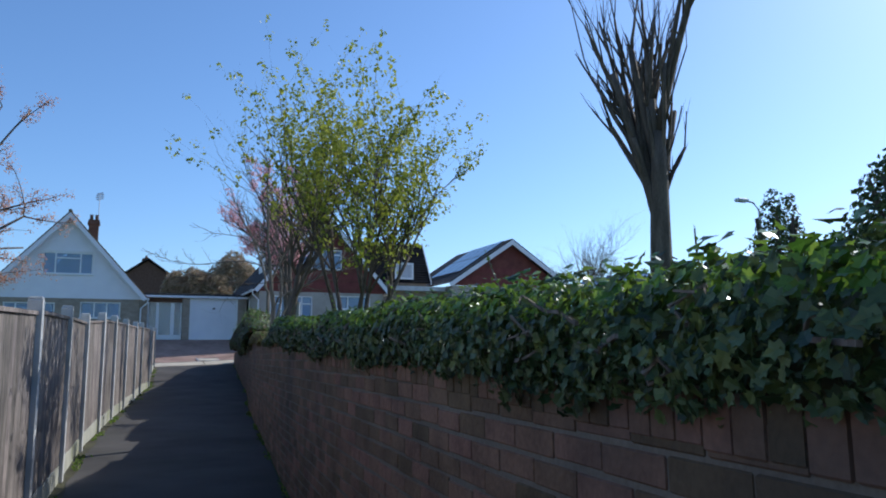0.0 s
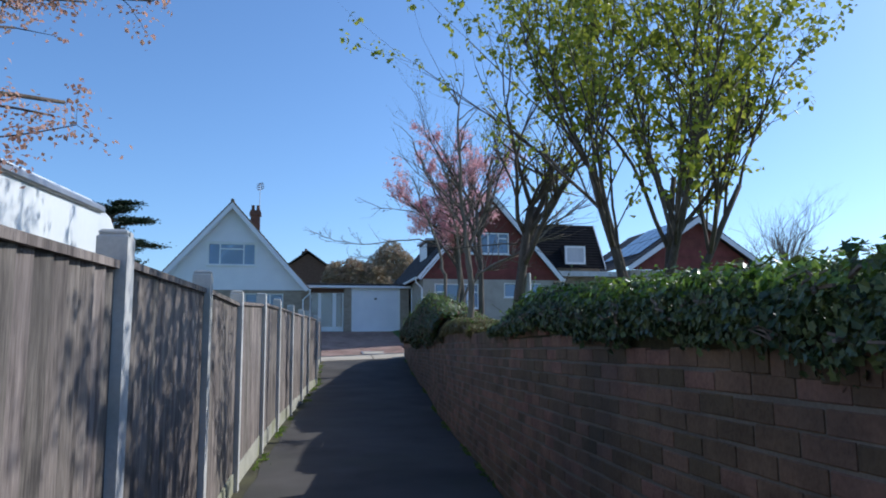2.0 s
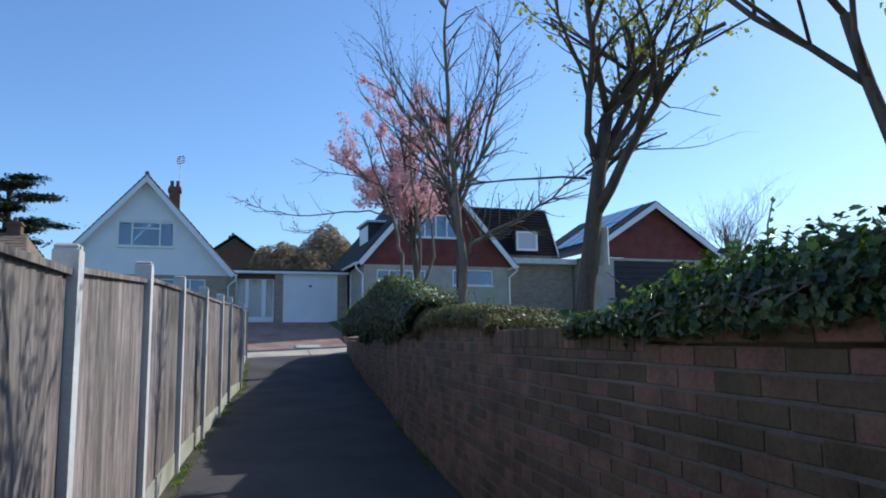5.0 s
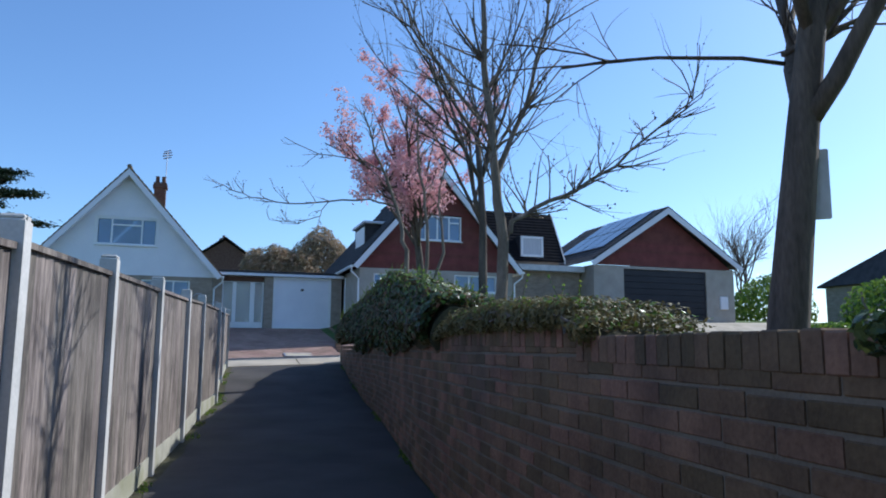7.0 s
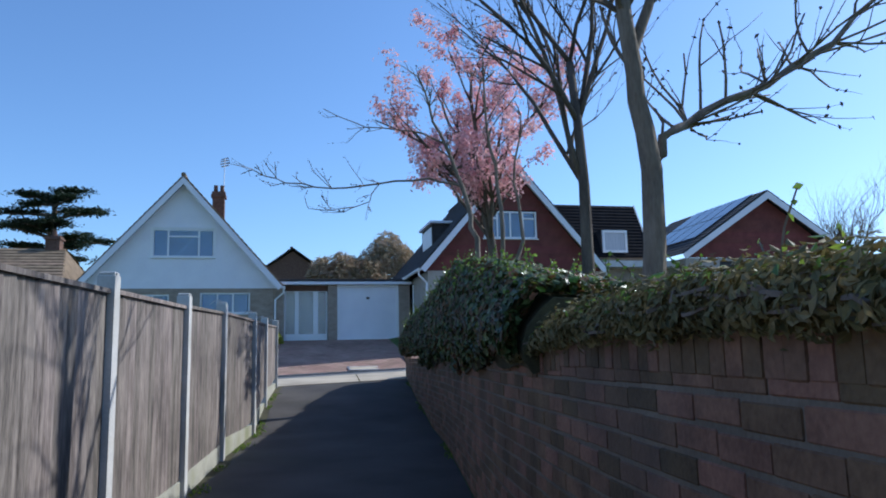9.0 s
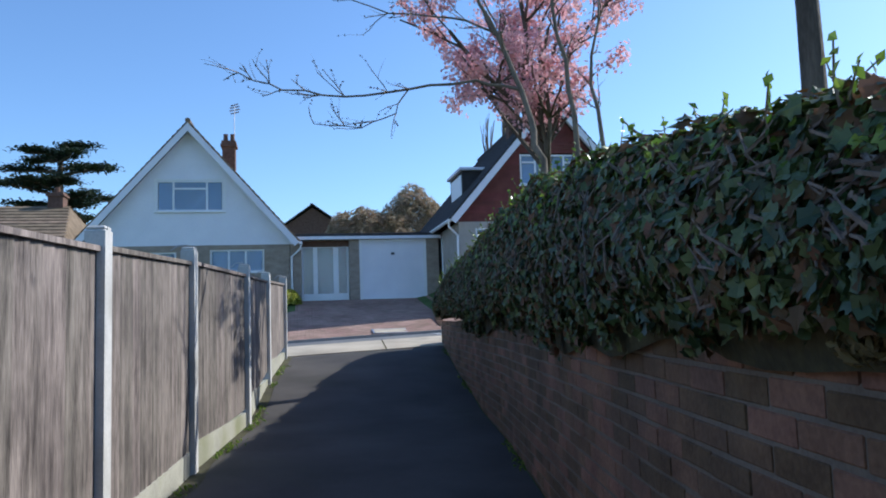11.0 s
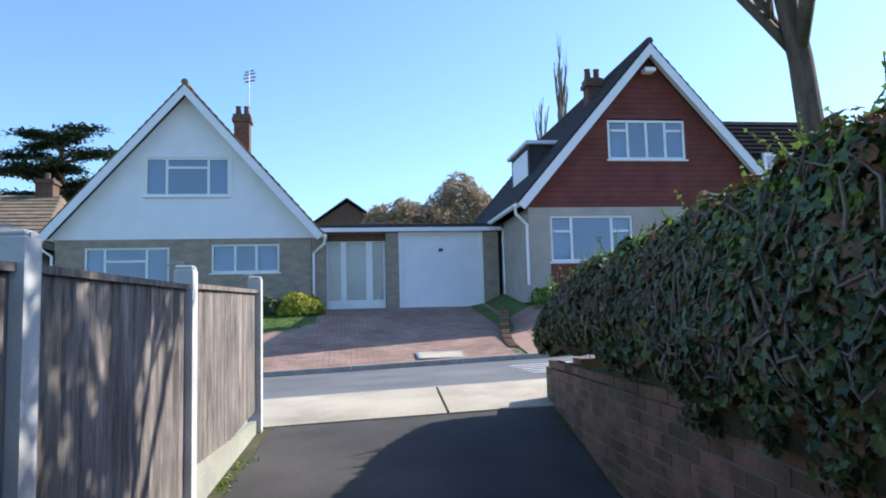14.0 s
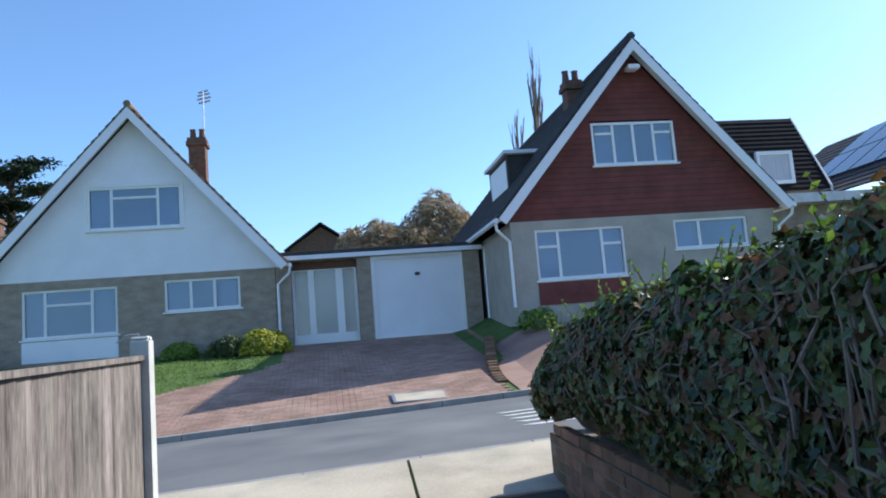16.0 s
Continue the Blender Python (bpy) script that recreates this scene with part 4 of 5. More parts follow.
# ---- trees and shrubs ----
def grow(rng, m, tips, p, d, length, r, level, opts):
    """One limb with a wandering axis; forks until the last level, noting the twig ends."""
    n = 5 if level < 2 else 4
    pts, radii = [p], [r]
    pos, way = Vector(p), Vector(d).normalized()
    for i in range(n):
        way = (way + Vector((rng.gauss(0, 1), rng.gauss(0, 1), rng.gauss(0, 0.6) + opts["up"])) * (opts["wander"] if level else opts["wander"] * 0.3)).normalized()
        pos = pos + way * length / n
        pts.append(pos.copy())
        radii.append(r * (1 - 0.45 * (i + 1) / n) if level < opts["levels"] else r * (1 - 0.75 * (i + 1) / n))
    m.tube(pts, radii, 8 if level == 0 else 5 if level < 3 else 3)
    if level >= opts["levels"] - 1:
        for q in pts[1:]:
            tips.append((q, way.copy(), level))
    if level >= opts["levels"]:
        return
    for k in range(opts["forks"][min(level, len(opts["forks"]) - 1)]):
        at = rng.choice(range(max(1, n - 2), n + 1)) if level == 0 else rng.randint(1, n)
        side = Vector((rng.gauss(0, 1), rng.gauss(0, 1), rng.gauss(0, 0.5))).normalized()
        nd = (way * (1 - opts["spread"]) + side * opts["spread"] + Vector((0, 0, opts["up"]))).normalized()
        grow(rng, m, tips, pts[at], nd, length * rng.uniform(*opts["shrink"]), radii[at] * rng.uniform(0.5, 0.75), level + 1, opts)


def tree(name, at, height, r, label, seed, bark, leaf=None, leaf_size=0.05, per_tip=4, scatter=0.06, stems=1, keep=1.0, crown="crown", leafmin=-99.0, lean=(0, 0), extra=(), splay=0.4, **opts):
    o = dict(levels=4, forks=(5, 4, 4, 3), spread=0.45, up=0.12, wander=0.13, shrink=(0.55, 0.8))
    o.update(opts)
    rng = random.Random(seed)
    t = thing(name, at, label, "tree")
    m, tips = Mesh(), []
    for s in range(stems):
        a = 2 * math.pi * s / max(1, stems) + rng.uniform(0, 1)
        tilt = 0.0 if stems == 1 else splay
        grow(rng, m, tips, Vector((math.cos(a) * 0.05 * (stems > 1), math.sin(a) * 0.05 * (stems > 1), -0.15)), Vector((math.cos(a) * tilt + lean[0], math.sin(a) * tilt + lean[1], 1)), height, r, 0, o)
    for p, d, length, rr in extra:
        grow(rng, m, tips, Vector(p), Vector(d), length, rr, 1, o)
    part("trunk", m, bark, t, smooth=True)
    if leaf:
        f = Mesh()
        for q, w, lv in tips:
            if rng.random() > keep or q.z < leafmin:
                continue
            for _ in range(per_tip):
                v = Vector((rng.gauss(0, 1), rng.gauss(0, 1), rng.gauss(0, 1)))
                f.leaf(q + v * scatter * 0.6, v.normalized() + Vector((0, 0, 0.5)), leaf_size * rng.uniform(0.6, 1.3), rng.uniform(0, 6.3), 0.75)
        part(crown, f, leaf, t, kind="stuff")
    return t


def gz(x, y):
    return ground_z(x, y)


tree("leafing_tree", (-0.8, -30.3, gz(-0.75, -30.3)), 1.4, 0.035, "many-stemmed small tree with fresh yellow-green leaf tufts", 11, M["bark"], M["leaf"], 0.046, 8, 0.055, stems=5, keep=0.7, levels=3, forks=(5, 6, 3), spread=0.42, up=0.2, shrink=(0.6, 0.92), leafmin=0.6, splay=0.33)
tree("leafing_tree", (-1.13, -28.2, gz(-0.85, -28.2)), 1.5, 0.066, "young tree with stout trunk and sparse new leaves", 23, M["bark"], M["leaf"], 0.035, 4, 0.05, keep=0.3, levels=4, forks=(9, 4, 3, 2), spread=0.44, up=0.12, shrink=(0.45, 0.72), leafmin=1.5,
     extra=(((0.07, 0, 0.97), (-0.95, 0.1, 0.02), 0.75, 0.008), ((0.07, 0, 1.0), (0.75, 0.2, 0.3), 0.7, 0.011)))


def limbed_tree(name, at, label, seed, bark, limbs, twigs, length, bud=0.022):
    """A bare tree whose main limbs have a shape of their own: each limb is its axis and two radii, and carries wandering twigs."""
    rng = random.Random(seed)
    t = thing(name, at, label, "tree")
    o = dict(levels=4, forks=(3, 3, 3, 2), spread=0.42, up=0.08, wander=0.14, shrink=(0.5, 0.8))
    tips = []
    for axis, r0, r1, first in limbs:
        m = Mesh()
        pts = [Vector(axis[0])]
        for a, b in zip(axis, axis[1:]):
            for k in (1, 2, 3):
                pts.append(Vector(a).lerp(Vector(b), k / 3) + Vector((rng.gauss(0, 0.012), rng.gauss(0, 0.012), rng.gauss(0, 0.01))))
        n = len(pts) - 1
        m.tube(pts, [r0 + (r1 - r0) * i / n for i in range(n + 1)], 8)
        for _ in range(int(twigs * (n / 6))):
            i = rng.randint(max(1, int(first * n)), n)
            d = (pts[i] - pts[i - 1]).normalized()
            side = Vector((rng.gauss(0, 1), rng.gauss(0, 1), rng.gauss(0, 0.7))).normalized()
            grow(rng, m, tips, pts[i], d * 0.6 + side * 0.55 + Vector((0, 0, 0.15)), length * rng.uniform(0.5, 1.1), min(0.011, r1 * 0.7 + 0.003), 3, o)
        part("limb" if r0 < 0.04 else "trunk", m, bark, t, smooth=True)
    f = Mesh()
    for q, w, lv in tips:
        if rng.random() < 0.6:
            f.leaf(q, w + Vector((rng.gauss(0, 0.5), rng.gauss(0, 0.5), rng.gauss(0, 0.5))), bud * rng.uniform(0.7, 1.4), rng.uniform(0, 6.3), 0.6)
    part("bud", f, M["bark"], t, kind="stuff")
    return t


tree("bare_tree", (0.08, -22.65, gz(0.2, -22.65)), 2.5, 0.06, "slender bare tree with many upright branches in bud", 31, M["bark"], M["bark"], 0.022, 1, 0.01, keep=0.8, levels=4, forks=(8, 5, 4, 3), spread=0.36, up=0.14, wander=0.1, shrink=(0.46, 0.72), crown="bud")
limbed_tree("bare_tree", (-0.77, -25.15, gz(-0.5, -25.15)), "pale slender bare tree with one long rising side limb", 47, M["bark_pale"],
            (([(0, 0, -0.1), (0.02, 0, 0.8), (-0.01, 0, 1.2), (-0.08, 0.02, 1.9), (-0.12, 0.05, 2.7), (-0.1, 0.1, 3.4)], 0.05, 0.012, 0.45),
             ([(0.02, 0, 0.8), (0.12, 0.04, 0.95), (0.34, 0.1, 1.09), (0.72, 0.15, 1.26), (1.1, 0.2, 1.5), (1.55, 0.25, 1.87), (1.95, 0.3, 2.2)], 0.022, 0.007, 0.2),
             ([(-0.01, 0, 1.22), (0.1, 0.05, 1.5), (0.27, 0.1, 1.85), (0.42, 0.1, 2.5), (0.5, 0.1, 3.1)], 0.026, 0.008, 0.3),
             ([(-0.05, 0, 1.6), (-0.3, 0.2, 2.0), (-0.55, 0.4, 2.5), (-0.7, 0.5, 3.0)], 0.016, 0.006, 0.2)), 14, 0.55)
limbed_tree("bare_tree", (0.42, -18.5, gz(0.6, -18.5)), "pale twin-stemmed bare tree whose budding limbs reach over the path", 15, M["bark_pale"],
            (([(0, 0, -0.1), (-0.03, 0.1, 1.6), (-0.1, 0.2, 2.1), (-0.28, 0.3, 2.75), (-0.5, 0.4, 3.3), (-0.7, 0.5, 4.0)], 0.045, 0.012, 0.6),
             ([(0.06, 0, -0.1), (0.34, 0.1, 1.4), (0.32, 0.15, 2.4), (0.2, 0.2, 3.2), (0.18, 0.25, 4.2)], 0.04, 0.012, 0.6),
             ([(0.1, 0.05, 0.4), (0.62, 0.1, 1.6), (0.56, 0.15, 2.4), (0.7, 0.2, 3.4)], 0.035, 0.01, 0.6),
             ([(-0.14, 0.22, 2.35), (-0.6, 0.4, 2.5), (-1.25, 0.55, 2.45), (-1.9, 0.65, 2.38), (-2.5, 0.7, 2.45), (-2.95, 0.75, 2.62)], 0.018, 0.006, 0.25),
             ([(-0.4, 0.35, 3.0), (-0.8, 0.5, 3.2), (-1.4, 0.6, 3.25), (-2.0, 0.7, 3.5)], 0.014, 0.005, 0.2),
             ([(-1.25, 0.55, 2.45), (-1.4, 0.55, 2.2), (-1.75, 0.6, 2.05), (-2.2, 0.65, 2.1)], 0.008, 0.004, 0.2)), 7, 0.34, 0.03)
tree("blossom_tree", (1.56, -15.4, gz(1.56, -15.4)), 3.7, 0.105, "pink blossoming cherry tree with a stout dark trunk", 5, M["bark"], M["blossom"], 0.062, 10, 0.11, keep=0.9, levels=4, forks=(10, 5, 3, 2), spread=0.45, up=0.12, shrink=(0.42, 0.57), leafmin=2.3)
tree("blossom_tree", (-4.42, -33.25, gz(-4.42, -33.25)), 2.3, 0.03, "thin tree with faded pinkish blossom overhanging the fence", 77, M["bark"], M["blossom_brown"], 0.014, 14, 0.035, keep=0.75, levels=3, forks=(4, 4, 4), spread=0.46, up=0.05, shrink=(0.28, 0.45), leafmin=1.6,
     extra=(((0, 0, 1.85), (0.62, 0.75, 0.33), 0.78, 0.011), ((0, 0, 2.1), (0.5, 0.7, 0.45), 0.85, 0.010), ((0, 0, 2.25), (0.45, 0.45, 0.75), 0.9, 0.010), ((0, 0, 2.2), (0.3, 0.0, 0.9), 0.8, 0.009), ((0, 0, 1.7), (0.6, 0.65, 0.2), 0.5, 0.008)))
tree("pollard_tree", (1.46, -33.0, gz(1.46, -33.0)), 2.3, 0.13, "bare pollarded tree with upright twigs above a thick trunk", 9, M["bark"], levels=4, forks=(9, 4, 3, 2), spread=0.24, up=0.22, shrink=(0.5, 0.75), wander=0.06)
for i, (x, y, h, s) in enumerate(((30.3, 8, 4.3, 3), (33, 12, 3.6, 4), (28.5, 12, 3.4, 8))):
    tree("bare_tree", (x, y, gz(x, y)), h, 0.11, "distant bare tree with fine upright twigs", 60 + s, M["bark"], levels=4, forks=(8, 5, 4, 3), spread=0.4, up=0.16)
for x, y, h, s in ((12.5, 25, 10.5, 1), (11.5, 26, 9.0, 2)):
    tree("poplar_tree", (x, y, gz(x, y)), h, 0.16, "tall narrow bare poplar in the distance", 80 + s, M["bark_pale"], levels=3, forks=(16, 7, 5), spread=0.13, up=0.4, wander=0.03, shrink=(0.22, 0.42))
def cedar(x, y):
    rng = random.Random(3)
    z0 = gz(x, y)
    t = thing("cedar_tree", (x, y, z0), "dark spreading cedar with flat layered boughs in the distance", "tree")
    m, f = Mesh(), Mesh()
    m.tube([(0, 0, -0.3), (0.1, 0, 3), (0, 0.1, 6), (0.1, 0, 7.6)], [0.4, 0.32, 0.2, 0.08], 8)
    for k in range(22):
        z = 3.4 + 4.3 * k / 21
        a = rng.uniform(0, 6.3)
        L = rng.uniform(2.2, 3.9) * (1 - 0.35 * k / 21)
        pts = [Vector((0, 0, z)) + Vector((math.cos(a) * L * s, math.sin(a) * L * s, 0.45 * s - 0.3 * s * s)) for s in (0, 0.35, 0.7, 1)]
        m.tube(pts, [0.11, 0.08, 0.05, 0.02], 5)
        for _ in range(620):
            s = rng.uniform(0.25, 1.08)
            c = Vector((math.cos(a) * L * s, math.sin(a) * L * s, z + 0.45 * s - 0.3 * s * s + 0.12))
            f.leaf(c + Vector((rng.gauss(0, 0.34), rng.gauss(0, 0.34), rng.gauss(0, 0.07))), (rng.gauss(0, 0.5), rng.gauss(0, 0.5), 1), rng.uniform(0.12, 0.3), rng.uniform(0, 6.3), 0.5)
    part("trunk", m, M["bark"], t)
    part("crown", f, M["cedar"], t, kind="stuff")


cedar(-14.0, 14.3)


def bush(name, at, rx, ry, rz, leaf, size, count, label, seed, bumps=5, stemm=None, shell=0.55, upright=0.0, stem=0.03, wide=0.7):
    """A shrub of many leaves on an uneven mound, with stems inside."""
    rng = random.Random(seed)
    t = thing(name, at, label, "shrub")
    f, lobes = Mesh(), [Vector((rng.gauss(0, 1), rng.gauss(0, 1), rng.uniform(0, 1))).normalized() for _ in range(bumps)]
    for _ in range(count):
        d = Vector((rng.gauss(0, 1), rng.gauss(0, 1), abs(rng.gauss(0, 1)))).normalized()
        k = (0.72 + 0.34 * max(0, max(d.dot(w) for w in lobes)) ** 3) * rng.uniform(shell, 1) ** 0.5
        f.leaf((d.x * rx * k, d.y * ry * k, d.z * rz * k), d + Vector((rng.gauss(0, 0.6), rng.gauss(0, 0.6), rng.gauss(0, 0.6) + upright)), size * rng.uniform(0.6, 1.4), rng.uniform(0, 6.3), wide)
    part("foliage", f, leaf, t, kind="stuff")
    m = Mesh()
    for k in range(9):
        a = rng.uniform(0, 6.3)
        m.tube([(0, 0, -0.1), (math.cos(a) * rx * 0.3, math.sin(a) * ry * 0.3, rz * 0.4), (math.cos(a) * rx * 0.6, math.sin(a) * ry * 0.6, rz * 0.75)], [stem * rz, stem * 0.66 * rz, stem * 0.26 * rz], 5)
    part("stems", m, stemm or M["bark"], t)
    return t


bush("golden_shrub", (-2.62, -0.8, gz(-2.62, -0.8)), 0.62, 0.5, 0.66, M["shrub"], 0.07, 2600, "round golden-leaved shrub beside the porch", 2)
bush("green_shrub", (-3.5, -0.7, gz(-3.5, -0.7)), 0.5, 0.45, 0.55, M["ivy"], 0.07, 1600, "dark green shrub under the front window", 3)
bush("green_shrub", (-4.6, -0.6, gz(-4.6, -0.6)), 0.55, 0.4, 0.42, M["ivy_bright"], 0.07, 1300, "low green shrub under the front window", 4)
bush("green_shrub", (-8.9, -0.8, gz(-8.9, -0.8)), 0.7, 0.5, 0.5, M["ivy_bright"], 0.07, 1300, "low green shrub at the house corner", 6)
bush("green_shrub", (3.1, -3.5, gz(3.1, -3.5)), 0.45, 0.4, 0.5, M["ivy_bright"], 0.07, 900, "straggly green shrub by the rainwater pipe", 8)
for i, (x, y, r, h) in enumerate(((0.3, 13, 1.6, 5.2), (1.9, 12.6, 2.3, 6.3), (3.8, 13.3, 2.3, 6.2), (5.7, 14, 1.8, 5.3))):
    bush("bare_thicket", (x, y, gz(x, y)), r, 1.8, h - 0.9, M["hedge_far"], 0.5, 7000, "brownish bare thicket behind the garage", 40 + i, 7, shell=0.6, upright=0.0, stem=0.006, wide=0.09)
for x, y, r, h, s in ((19.5, -18.5, 1.3, 6.6, 1), (11.6, -28.9, 1.5, 4.6, 2), (13.0, -26.5, 1.6, 3.2, 3), (26, -14, 2.5, 4.0, 4)):
    bush("evergreen_tree", (x, y, gz(x, y)), r, r, h, M["ivy"], 0.16, 5200, "dense dark evergreen tree in the gardens", 50 + s, 8, shell=0.3)
for x, y, r, h, s in ((12, -20, 1.2, 1.0, 1), (15, -19.5, 1.3, 1.2, 2), (9, -19, 0.8, 0.7, 3), (22, -16, 3.0, 1.8, 4), (29, -4, 3.0, 2.6, 5), (33, -10, 3.2, 2.4, 6), (27, 3, 2.6, 3.0, 7), (36, 1, 4.0, 3.4, 8), (46, 8, 6.0, 4.5, 9)):
    bush("garden_shrub", (x, y, gz(x, y)), r, r, h, M["ivy_bright"], 0.09 + 0.05 * r, 2600, "loose green garden shrub on the lawn", 70 + s, stem=0.008)
for x, y, r, h, s in ((-16, 20, 3, 5.5, 1), (-9, 26, 3, 6.5, 2), (-5.8, 24, 1.4, 6.6, 3)):
    bush("evergreen_tree", (x, y, gz(x, y)), r, r, h, M["cedar"], 0.22, 3000, "dark evergreen behind the houses", 90 + s, 8, shell=0.3)


# ---- ivy and heath on the wall ----
def mantle(name, label, y0, y1, low, high, out, depth, n, size, mats, seed, core=True, stem_count=44, lobes=True):
    """Foliage that hangs down the face of the wall and heaps on its top. low, high: its levels above the wall top along the wall."""
    rng = random.Random(seed)
    t = thing(name, (wall_x((y0 + y1) / 2), (y0 + y1) / 2, wall_top((y0 + y1) / 2)), label, "climbing plant")
    inv = Matrix.Translation(-Vector(t.location))

    def shape(y, w):
        """w from 0 (lower hem on the face) over 0.5 (crest) to 1 (back)."""
        top, f = wall_top(y), (y - y0) / (y1 - y0)
        hem, crest = low(f), high(f) * (1 + 0.12 * noise.noise((y * 1.7, 3, seed)) + 0.08 * noise.noise((y * 5, 1, seed)))
        lump = 1 + 0.35 * noise.noise((y * 1.9, w * 4, seed)) + 0.2 * noise.noise((y * 5.3, w * 9, seed))
        face, d = wall_x(y), wall_frame(y)[1]
        s = Vector((-d.y, d.x, 0))
        if w < 0.5:
            k = w / 0.5
            z = hem + (crest - hem) * k
            o = out * lump * math.sin(math.pi * min(1, 0.22 + 0.72 * k))
        else:
            k = (w - 0.5) / 0.5
            z = crest * (1 - 0.55 * k * k)
            o = -depth * k + out * lump * math.sin(math.pi * 0.94) * (1 - k)
        return Vector((face, y, top + z)) + s * o
    bunch = [Mesh() for _ in mats]
    weights = [b for _, b in mats]
    for _ in range(n):
        y, w = rng.uniform(y0, y1), rng.random() ** 0.9
        if w < 0.07 and noise.noise((y * 3.1, 7, seed)) < 0.1:
            continue
        p = shape(y, w)
        q, r = shape(min(y + 0.03, y1), w), shape(y, min(1, w + 0.02))
        nn = (q - p).cross(r - p)
        nn = nn.normalized() if nn.length > 1e-9 else Vector((-1, 0, 0.4))
        if nn.x > 0.3 and w < 0.5:
            nn = -nn
        nn = nn + Vector((rng.gauss(0, 0.45), rng.gauss(0, 0.45), rng.gauss(0, 0.45) + 0.1))
        pick = rng.choices(range(len(mats)), weights)[0]
        # sunlit top put into leaf colour: no bright leaves low on the face
        if mats[pick][0] is M["ivy_bright"] and w < 0.38:
            pick = 0
        q = p + nn.normalized() * rng.uniform(-0.06, 0.035)
        if lobes:
            bunch[pick].lobed(q, nn, size * rng.uniform(0.5, 1.4), rng.uniform(0, 6.3))
        else:
            bunch[pick].leaf(q, nn, size * rng.uniform(0.55, 1.35), rng.uniform(0, 6.3), 0.5)
    for b, (mt, _) in zip(bunch, mats):
        part("leaf", b, mt, t, kind="stuff").matrix_parent_inverse = inv
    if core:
        # closed dark sheet just under the leaves, coloured as the shade between them
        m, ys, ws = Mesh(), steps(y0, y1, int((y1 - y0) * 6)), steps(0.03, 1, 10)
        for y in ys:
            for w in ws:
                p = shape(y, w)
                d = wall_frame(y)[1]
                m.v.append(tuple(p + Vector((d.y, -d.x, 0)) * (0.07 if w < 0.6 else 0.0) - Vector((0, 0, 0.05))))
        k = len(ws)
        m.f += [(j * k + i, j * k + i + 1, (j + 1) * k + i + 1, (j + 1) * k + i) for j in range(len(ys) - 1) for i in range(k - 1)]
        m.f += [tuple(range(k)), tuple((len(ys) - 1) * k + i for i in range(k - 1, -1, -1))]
        part("inner_mat", m, M["soil"], t, "dark backing sheet that stands for shade between the leaves").matrix_parent_inverse = inv
        st = Mesh()
        for _ in range(int((y1 - y0) * stem_count)):
            y, w = rng.uniform(y0, y1 - 0.5), rng.uniform(0.12, 0.5)
            pts = []
            for i in range(5):
                pts.append(shape(min(y1, y), min(0.62, max(0.03, w))) + Vector((rng.gauss(0, 0.015) - 0.015, 0, 0)))
                y, w = y + rng.uniform(-0.06, 0.13), w + rng.uniform(-0.05, 0.08)
            st.tube(pts, [0.006, 0.006, 0.005, 0.004, 0.003], 4)
        part("bare_stem", st, M["bark_pale"], t, "pale bare ivy stems", kind="stuff").matrix_parent_inverse = inv
        # young shoots that stand up from the crest
        sh, tip = Mesh(), Mesh()
        for _ in range(int((y1 - y0) * stem_count * 0.55)):
            p = shape(rng.uniform(y0 + 0.1, y1), rng.uniform(0.4, 0.85))
            q = p + Vector((rng.gauss(0, 0.05), rng.gauss(0, 0.05), rng.uniform(0.05, 0.17)))
            sh.tube([p, (p + q) / 2 + Vector((0, 0.01, 0.01)), q], [0.003, 0.003, 0.002], 3)
            for k in range(5):
                tip.leaf(p.lerp(q, 0.3 + 0.18 * k), (rng.gauss(0, 1), rng.gauss(0, 1), 0.6), size * rng.uniform(0.4, 0.8), rng.uniform(0, 6.3), 0.7)
        part("shoot", sh, M["bark_pale"], t, kind="stuff").matrix_parent_inverse = inv
        part("shoot_leaf", tip, mats[1][0], t, kind="stuff").matrix_parent_inverse = inv
    return t


HEDGE = [(0, 0.30), (0.05, 0.42), (0.10, 0.52), (0.16, 0.62), (0.35, 0.86), (0.51, 0.88), (0.62, 0.85), (0.70, 0.77), (0.81, 0.71), (0.94, 0.62), (1, 0.40)]
mantle("ivy_hedge", "thick dark ivy mantle hanging over the brick wall", -24.5, -13.6,
       lambda f: -0.07 + 0.05 * math.sin(f * 17) + 0.03 * math.sin(f * 61) + 0.2 * ease((f - 0.62) / 0.35), lambda f: lerp(f, HEDGE), 0.14, 0.9, 90000, 0.044,
       [(M["ivy"], 0.60), (M["ivy_bright"], 0.16), (M["ivy_dead"], 0.24)], 1, stem_count=62)
mantle("ivy_mound", "low ivy with small leaves heaped on the wall top", -40.0, -28.9,
       lambda f: -0.07 + 0.02 * f + 0.025 * math.sin(f * 40), lambda f: 0.185 * ease((1 - f) / 0.12) + 0.015, 0.06, 1.0, 46000, 0.03,
       [(M["ivy"], 0.4), (M["ivy_bright"], 0.6)], 2, stem_count=6)
mantle("heath_mound", "dry brownish heath spilling over the wall top", -27.5, -24.0,
       lambda f: -0.02, lambda f: 0.10 * math.sin(math.pi * min(1, 0.12 + 0.8 * f)) + 0.015, 0.05, 0.5, 24000, 0.03,
       [(M["heath"], 0.85), (M["ivy_bright"], 0.15)], 3, stem_count=9, lobes=False)


